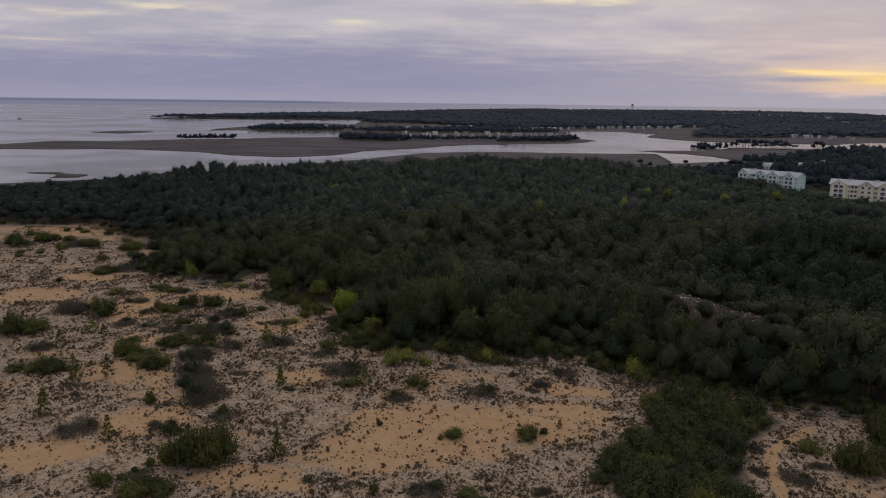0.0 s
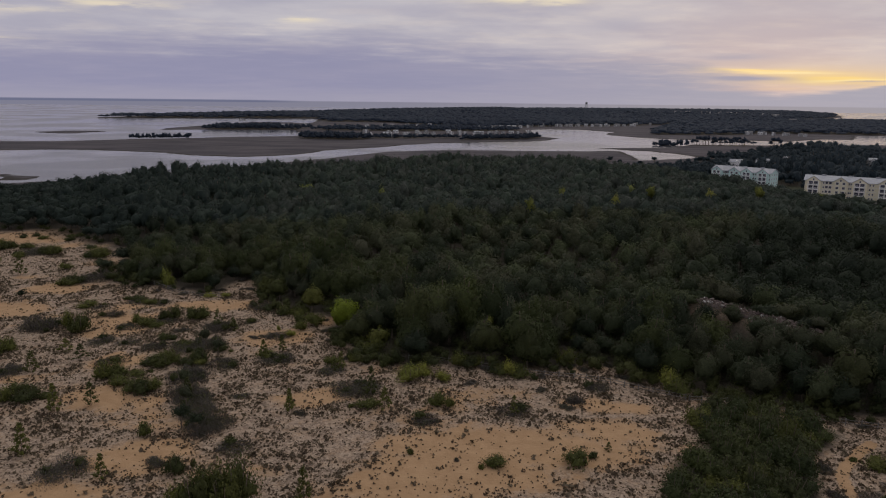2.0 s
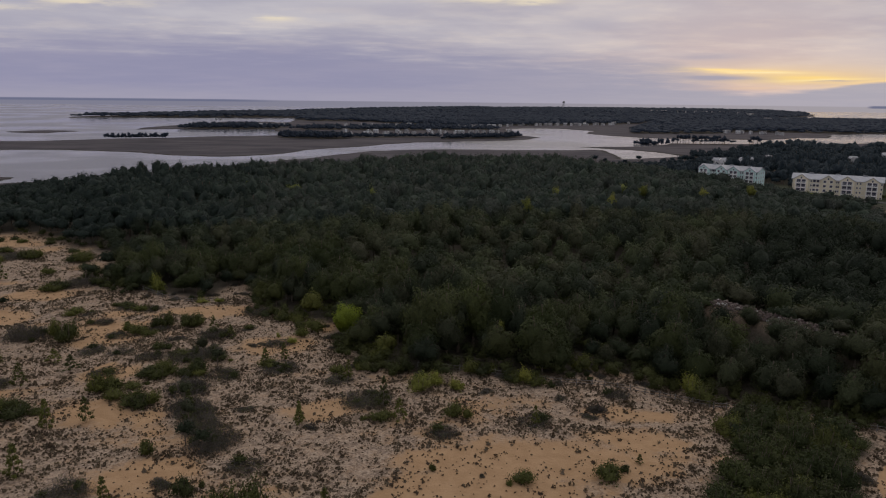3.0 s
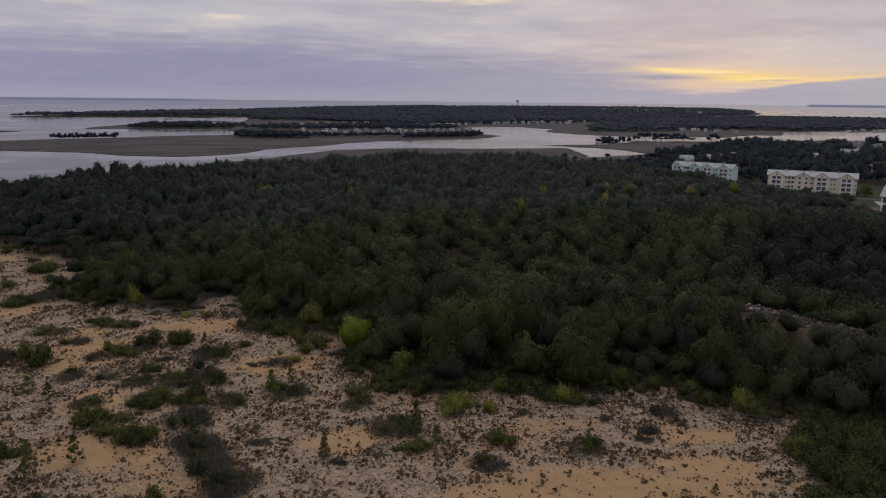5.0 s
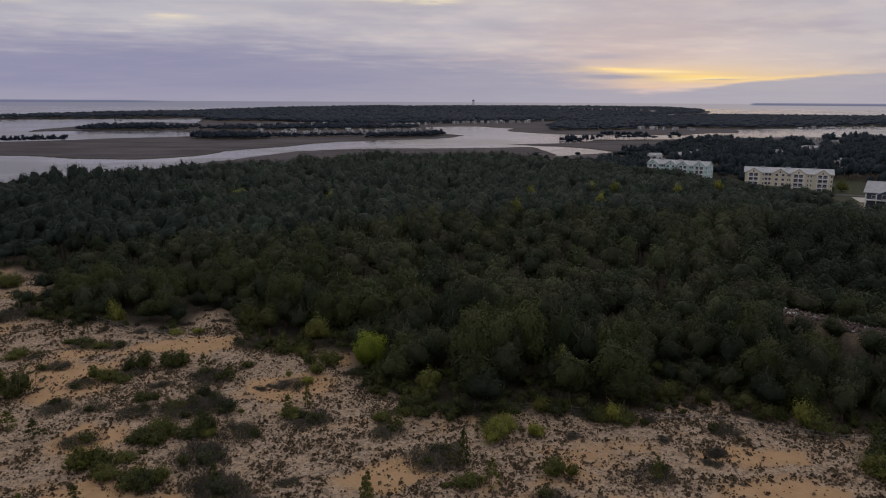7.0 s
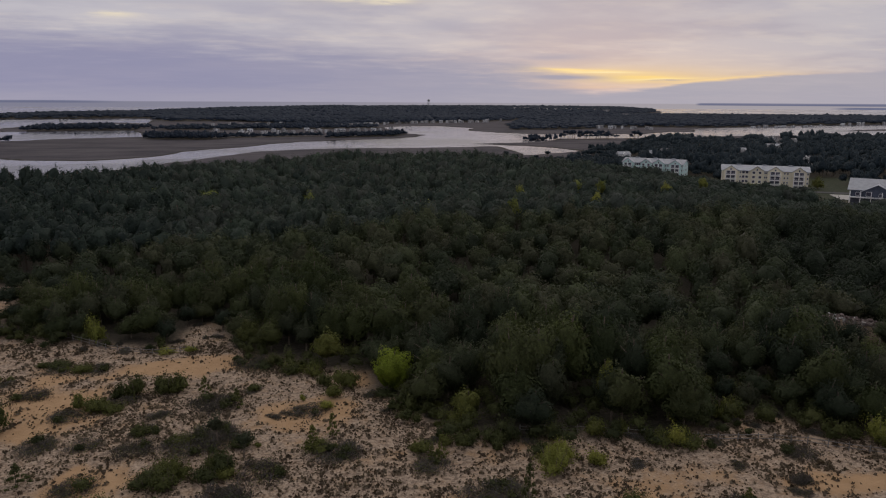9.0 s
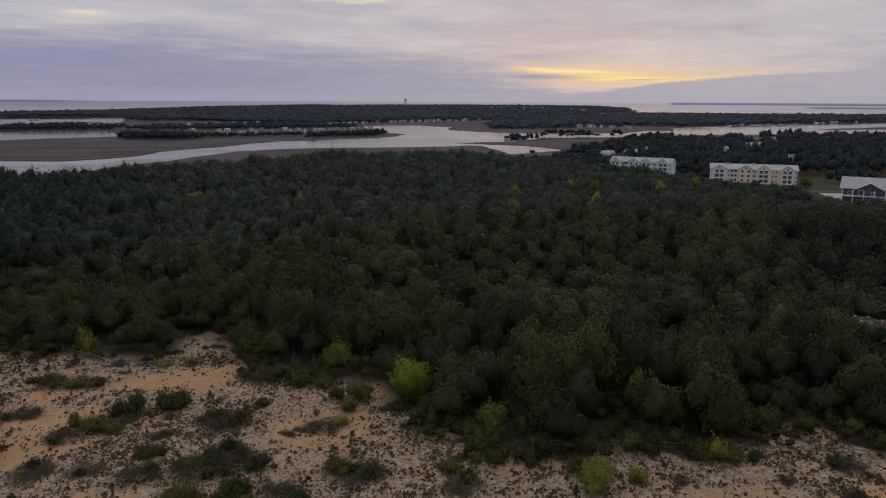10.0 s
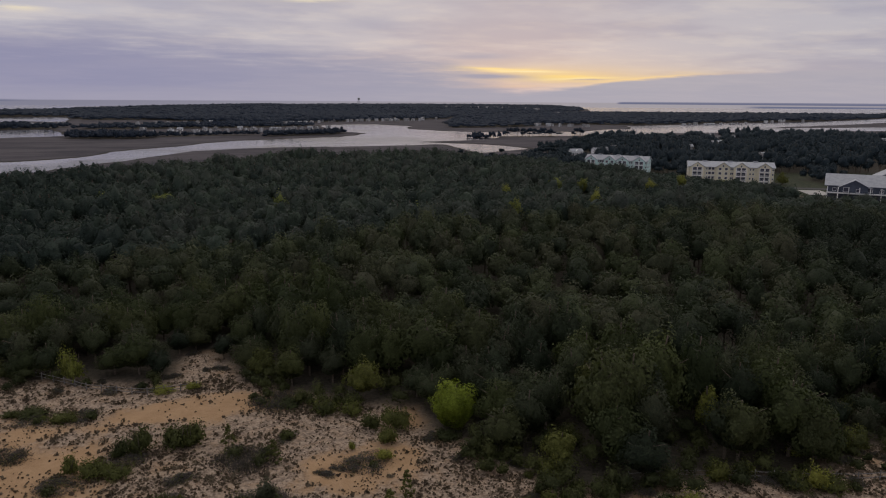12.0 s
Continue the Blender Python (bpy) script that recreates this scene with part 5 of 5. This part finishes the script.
def shrubs():
    rng = random.Random(8)
    low = []

    def place(kinds, used, dims, x, y, w, h):
        k = min(range(len(kinds)), key=lambda i: abs(math.log(dims[i][0] / w)) + rng.uniform(0, 0.3))
        sx, sz = w / dims[k][0], h / dims[k][1]
        at = pose(x, y, float(ground_z(x, y)) - 0.05, 0, 0, rng.uniform(0, 360)) @ Matrix.Diagonal((sx, sx, sz, 1))
        if k in used:
            return copy_thing(kinds[k], at)
        kinds[k].matrix_basis = at
        used.add(k)
        return kinds[k]
    size = [(w, w * (0.75 if w < 3 else 0.6)) for w in (2.2, 2.6, 4.5, 5.2, 8.0, 9.0)]
    js = [dense_shrub("shrub", w, h, int(600 + 170 * w), 0.095 + 0.010 * w, M_SHRUB, 300 + i, 20) for i, (w, h) in enumerate(size)]
    for j in js:
        tagged(j, "dark green rounded evergreen shrub on the sand", "shrub", "dune shrubs")
    used = set()
    for x, y, w, h in EVERGREENS:
        h *= 1.12
        if w > 6.5:
            # a wide clump is several shrubs grown together
            for q in range(4):
                a, f = q * 1.57 + rng.uniform(0, 1), rng.uniform(0.16, 0.27)
                place(js, used, size, x + f * w * math.cos(a), y + 0.7 * f * w * math.sin(a), w * rng.uniform(0.45, 0.62), h * rng.uniform(0.65, 1.05))
        else:
            place(js, used, size, x, y, w, h)
            if w > 3.2:
                place(js, used, size, x + rng.choice((-0.5, 0.5)) * w, y + rng.uniform(-0.3, 0.4) * w, w * rng.uniform(0.35, 0.5), h * rng.uniform(0.4, 0.65))
    for q in range(20):
        w = rng.uniform(2.5, 5.5)
        place(js, used, size, rng.uniform(-170, -112), rng.uniform(226, 284), w, w * rng.uniform(0.4, 0.6))
    for x, y, w in ((249, 396, 9), (270, 385, 9), (281, 392, 9), (263, 371, 6), (286, 376, 8), (249, 404, 5)):
        place(js, used, size, x, y, w, w * 0.6)
    pd = [(2.4, 3.2), (3.6, 3.8)]
    pk = [tagged(sapling("pine_sapling", w, h, 320 + i), "slender young pine standing on the dune", "tree", "pine saplings") for i, (w, h) in enumerate(pd)]
    up = set()
    for x, y, w, h in SAPLINGS:
        if w < 5:
            place(pk, up, pd, x, y, w, h)
    for x, y, h in ((-96.2, 214, 6.8), (-100, 219, 6.0), (-91, 212, 5.0), (-107, 190, 3.8), (-50.5, 155, 5.2), (-47, 151, 4.4), (-43.5, 119, 4.8), (-40.5, 117, 4.2), (-45, 126, 5.0), (-48, 134, 4.6)):
        t = tagged(tree("dune_pine", h, 0.42 * h, 11, 0.15, 800, M_PINE, 640 + int(h * 10), 0.35, 0.62, 0.4, 0.62), "thin open-crowned pine on the dune", "tree", "open dune pines")
        t.matrix_basis = pose(x, y, float(ground_z(x, y)))
    # the thicket beside the trail
    X, Y, D = scatter(THICKET, 3.1, 3)
    dsz = [(4.2, 3.2), (6.4, 4.8)]
    dk = [tagged(dense_shrub("bushy_oak", w, h, int(700 + 170 * w), 0.15, M_OAK, 350 + i), "low bushy dark oak in a dense thicket", "shrub", "thicket oaks") for i, (w, h) in enumerate(dsz)]
    dark = set()
    for x, y, d in zip(X, Y, D):
        q = rng.random()
        if d < 1.5 and q < 0.22:
            continue
        w = rng.uniform(4.2, 6.6)
        if q > 0.85:
            place(js, used, size, x, y, w, w * rng.uniform(0.5, 0.8))
        else:
            place(dk, dark, dsz, x, y, w, w * rng.uniform(0.55, 0.9))
    for x, y, d in zip(*scatter(FOREST, 3.3, 83, CLEARING)):
        if 30 < x < 88 and y < 160 and d < 18 and rng.random() < 0.35 and to_line(x, y, HEAP) > 4.5:
            low.append((x, y, rng.uniform(2.2, 3.6), 0.9))
    # low growth along the forest's foot
    X, Y, D = scatter(FOREST, 3.6, 29)
    for x, y, d in zip(X, Y, D):
        if d < 3.2 and -190 < x < 75 and rng.random() < 0.75:
            low.append((x, y - 1.0, rng.uniform(2.2, 5.2), 0.8))
        elif 3.2 <= d < 12 and -30 < x < 70 and y < 190 and to_line(x, y, HEAP) > 4.5 and rng.random() < 0.85:
            low.append((x, y, rng.uniform(3.2, 5.0), rng.uniform(0.6, 0.9)))
    gs = [(4.0, 1.4), (6.5, 1.6), (9.5, 1.9)]
    ts = [tagged(twiggy("bare_thicket", w, h, int(270 + 130 * w), 400 + i), "grey half-leafless thicket of fine twigs", "shrub", "bare thickets") for i, (w, h) in enumerate(gs)]
    used = set()
    for x, y, w, h in THICKETS:
        place(ts, used, gs, x, y, w * 0.95, max(h, 0.8) * 1.1)
        for q in range(3 if w > 8 else 1 if w > 5 else 0):
            low.append((x + rng.uniform(-0.35, 0.35) * w, y + rng.uniform(-0.25, 0.25) * w, rng.uniform(1.4, 2.8), min(0.75, 0.4 + 0.2 * h)))
    # brush, saplings and grey scrub in front of the forest's foot
    X, Y, D = scatter([(-112, 196), (-112, 226), (-60, 222), (-20, 180), (0, 160), (50, 150), (85, 130), (85, 112), (40, 120), (0, 134), (-30, 150), (-60, 185)], 3.1, 47)
    D = inside(X, Y, FOREST)
    belt = [(x, y) for x, y, d in zip(X, Y, D) if -4.5 < d < 0.5]
    for x, y, d in zip(*scatter([(-112, 190), (-112, 230), (-60, 226), (-20, 184), (0, 164), (50, 154), (90, 130), (90, 108), (40, 118), (0, 130), (-30, 146), (-60, 182)], 2.3, 48)):
        g = float(inside(x, y, FOREST))
        if -4.0 < g < 1.5 and float(to_line(x, y, [(-55.5, 192), (-56, 215)])) > 6.5 and rng.random() < 0.72 * float(smooth(value_noise(x / 7, y / 7, 19), 0.15, 0.55)):
            low.append((x, y, rng.uniform(1.6, 3.6), rng.uniform(0.7, 1.25)))
    for x, y in belt:
        q = rng.random()
        if q < 0.22:
            place(ts, used, gs, x, y, rng.uniform(2.5, 4.5), rng.uniform(0.9, 1.5))
        elif q < 0.50:
            low.append((x, y, rng.uniform(1.5, 3.4), 0.75))
    # the sandy paths into the forest stay open
    low = [q for q in low if to_line(q[0], q[1], [(-55.5, 192), (-56, 215)]) > 6.5 and math.hypot(q[0] + 30, q[1] - 175) > 4.5]
    lx, ly, lw, lh = (np.array(v) for v in zip(*low))
    woods("undergrowth", lx, ly, ground_z(lx, ly) - 0.1, lw * lh, lw * 0.5, 11, 300, 0.16, M_UNDER, 55, "low dark green brush along the forest foot and in the thickets", 0.05, False, loose=0.2)
    ysz = [(3.6, 3.1), (5.5, 4.6)]
    yk = [tagged(dense_shrub("young_tree", w, h, int(700 + 240 * w), 0.13, M_YELLOW, 500 + i), "yellow-green young tree in spring leaf", "tree", "young trees") for i, (w, h) in enumerate(ysz)]
    used = set()
    for x, y, w, h in YELLOWS:
        place(yk, used, ysz, x, y, w * 0.9, h)
    lime = tagged(tree("lime_tree", 7.6, 3.9, 14, 0.18, 3800, M_LIME, 610, 0.02, 0.36), "bright lime-green leafy tree at the forest edge", "tree")
    lime.matrix_basis = pose(-24.3, 169.8, float(ground_z(-24.3, 169.8)))
    for x, y, h, r, leaf in ((64.4, 281, 13.5, 2.9, M_YELLOW), (-33.5, 183.5, 6.8, 3.5, M_SHRUB), (-43, 191.5, 7.0, 3.6, M_SHRUB), (-47, 196, 6.0, 2.8, M_SHRUB), (-15, 156, 5.4, 2.9, M_SHRUB), (7.3, 157, 8.4, 2.0, M_YELLOW),
                             (-5.5, 166, 10.0, 2.6, M_SHRUB), (118, 330, 13.5, 2.9, M_YELLOW), (96, 345, 13.5, 2.9, M_YELLOW), (150, 352, 13.5, 2.9, M_YELLOW), (30, 268, 13.5, 2.9, M_YELLOW), (-18, 190, 9.5, 3.0, M_SHRUB), (52, 322, 13.5, 2.9, M_YELLOW)):
        t = tagged(tree("yellow_tree", h, r, 11, 0.19, 1900, leaf, 620 + int(y), 0.08 if y < 200 else 0.45), "yellow-green broadleaf tree among darker pines", "tree")
        t.matrix_basis = pose(x, y, float(ground_z(x, y)))


shrubs()


def scrub_tufts():
    """Low dry tufts all over the dune, thin on the open sand."""
    rng = np.random.default_rng(2)
    n = 450000
    x, y = rng.uniform(-175, 85, n), rng.uniform(60, 292, n)
    fo = np.maximum(inside(x, y, FOREST), inside(x, y, THICKET))
    bare = bare_sand(x, y)
    want = (0.28 + 0.76 * smooth(fbm(x, y, 6, 55), 0.34, 0.62)) * (1 - 0.84 * smooth(bare, 0.05, 0.75)) * (1 + 0.4 * smooth(x, 44, 50))
    want *= 0.25 + 1.15 * smooth(fbm(x, y, 2.4, 88, 2), 0.34, 0.62)
    want *= 1.0 * (0.35 + 0.65 * smooth(y, 300, 130))
    ok = (fo < -0.5) & (rng.uniform(0, 1, n) < want) & (x > -82 - np.maximum(y - 76, 0) * 0.75)
    x, y = x[ok], y[ok]
    n = len(x)
    z = ground_z(x, y)
    size = rng.uniform(0.07, 0.19, n) * np.where(rng.uniform(0, 1, n) < 0.13, 2.1, 1.0) * (0.7 + 0.8 * fbm(x, y, 5, 3))
    k = 4
    a = rng.uniform(0, 6.28, (n, k))
    c = np.stack([x[:, None] + 0.55 * size[:, None] * np.cos(a), y[:, None] + 0.55 * size[:, None] * np.sin(a), z[:, None] + size[:, None] * rng.uniform(0.25, 0.75, (n, k))], 2).reshape(-1, 3)
    nrm = np.stack([np.cos(a).ravel() * 0.9, np.sin(a).ravel() * 0.9, np.full(n * k, 0.5)], 1) + rng.normal(size=(n * k, 3)) * 0.4
    v, f = leaves(c, nrm, np.repeat(size, k) * 0.9, rng, 0.6)
    ob = new("scrub", mesh_of("scrub", v, f, M_TUFT, {"tint": np.repeat(rng.uniform(0, 1, n), k * 3)}))
    tagged(ob, "low dry brown scrub tufts scattered over the sand", "scrub", kind="stuff")


scrub_tufts()


# ---- fences and the cleared heap ----
def fence(line, gap=2.4):
    root = new("rail_fence")
    tagged(root, "weathered grey split-rail fence along the forest edge", "fence", "rail fences")
    pts = []
    for (x0, y0), (x1, y1) in zip(line, line[1:]):
        n = max(1, round(math.hypot(x1 - x0, y1 - y0) / gap))
        pts += [(x0 + (x1 - x0) * i / n, y0 + (y1 - y0) * i / n) for i in range(n)]
    pts.append(line[-1])
    root.matrix_basis = pose(pts[0][0], pts[0][1], float(ground_z(*pts[0])))
    o = Vector((pts[0][0], pts[0][1], float(ground_z(*pts[0]))))
    loc = [Vector((x, y, float(ground_z(x, y)))) - o for x, y in pts]
    me = Solid().tube([(0, 0, -0.4), (0, 0, 1.25)], [0.08, 0.075], 6).mesh("post", M_WOOD)
    for p in loc:
        part("post", me, root, at=Matrix.Translation(p))
    for a, b in zip(loc, loc[1:]):
        for h in (0.45, 0.98):
            part("rail", Solid().tube([a + Vector((0, 0, h)), (a + b) / 2 + Vector((0, 0, h - 0.03)), b + Vector((0, 0, h))], [0.045, 0.05, 0.045], 5).mesh("rail", M_WOOD), root)


fence([(40.4, 130.8), (46.3, 129), (52.5, 126.1), (62.5, 121.2), (69.1, 119), (77, 117.5)])
fence([(-9, 150.5), (-3.6, 149.5), (1.3, 147.3), (7.2, 144.6), (14, 142), (22, 139.9), (28.3, 137.8), (35, 134), (40, 131.4)])
fence([(-97, 217), (-84, 210.5), (-78.2, 204.8), (-73, 200), (-64.1, 195), (-57, 195)])


def rubble():
    rng = np.random.default_rng(6)
    x, y, _ = scatter(CLEARING, 0.5, 6)
    pick = (rng.uniform(0, 1, len(x)) < 0.75) & (to_line(x, y, HEAP) < 2.4)
    x, y = x[pick], y[pick]
    z = ground_z(x, y)
    cube = np.array([(sx, sy, sz) for sz in (-1, 1) for sx, sy in ((-1, -1), (1, -1), (1, 1), (-1, 1))], float)
    faces = np.array([(3, 2, 1, 0), (4, 5, 6, 7), (0, 1, 5, 4), (1, 2, 6, 5), (2, 3, 7, 6), (3, 0, 4, 7)])
    vs, fs = [], []
    for i in range(len(x)):
        turn = np.array(Euler(rng.uniform(0, 6.28, 3)).to_matrix())
        s = rng.uniform(0.08, 0.34, 3)
        vs.append((cube * s * rng.uniform(0.75, 1.2, (8, 3))) @ turn.T + np.array([x[i], y[i], z[i] + rng.uniform(0.0, 0.5)]))
        fs.append(faces + 8 * i)
    ob = new("rubble", mesh_of("rubble", np.concatenate(vs), np.concatenate(fs), M_RUBBLE))
    tagged(ob, "brown brush and pale broken rubble on a dune crest in the forest", "rubble", kind="stuff")


rubble()
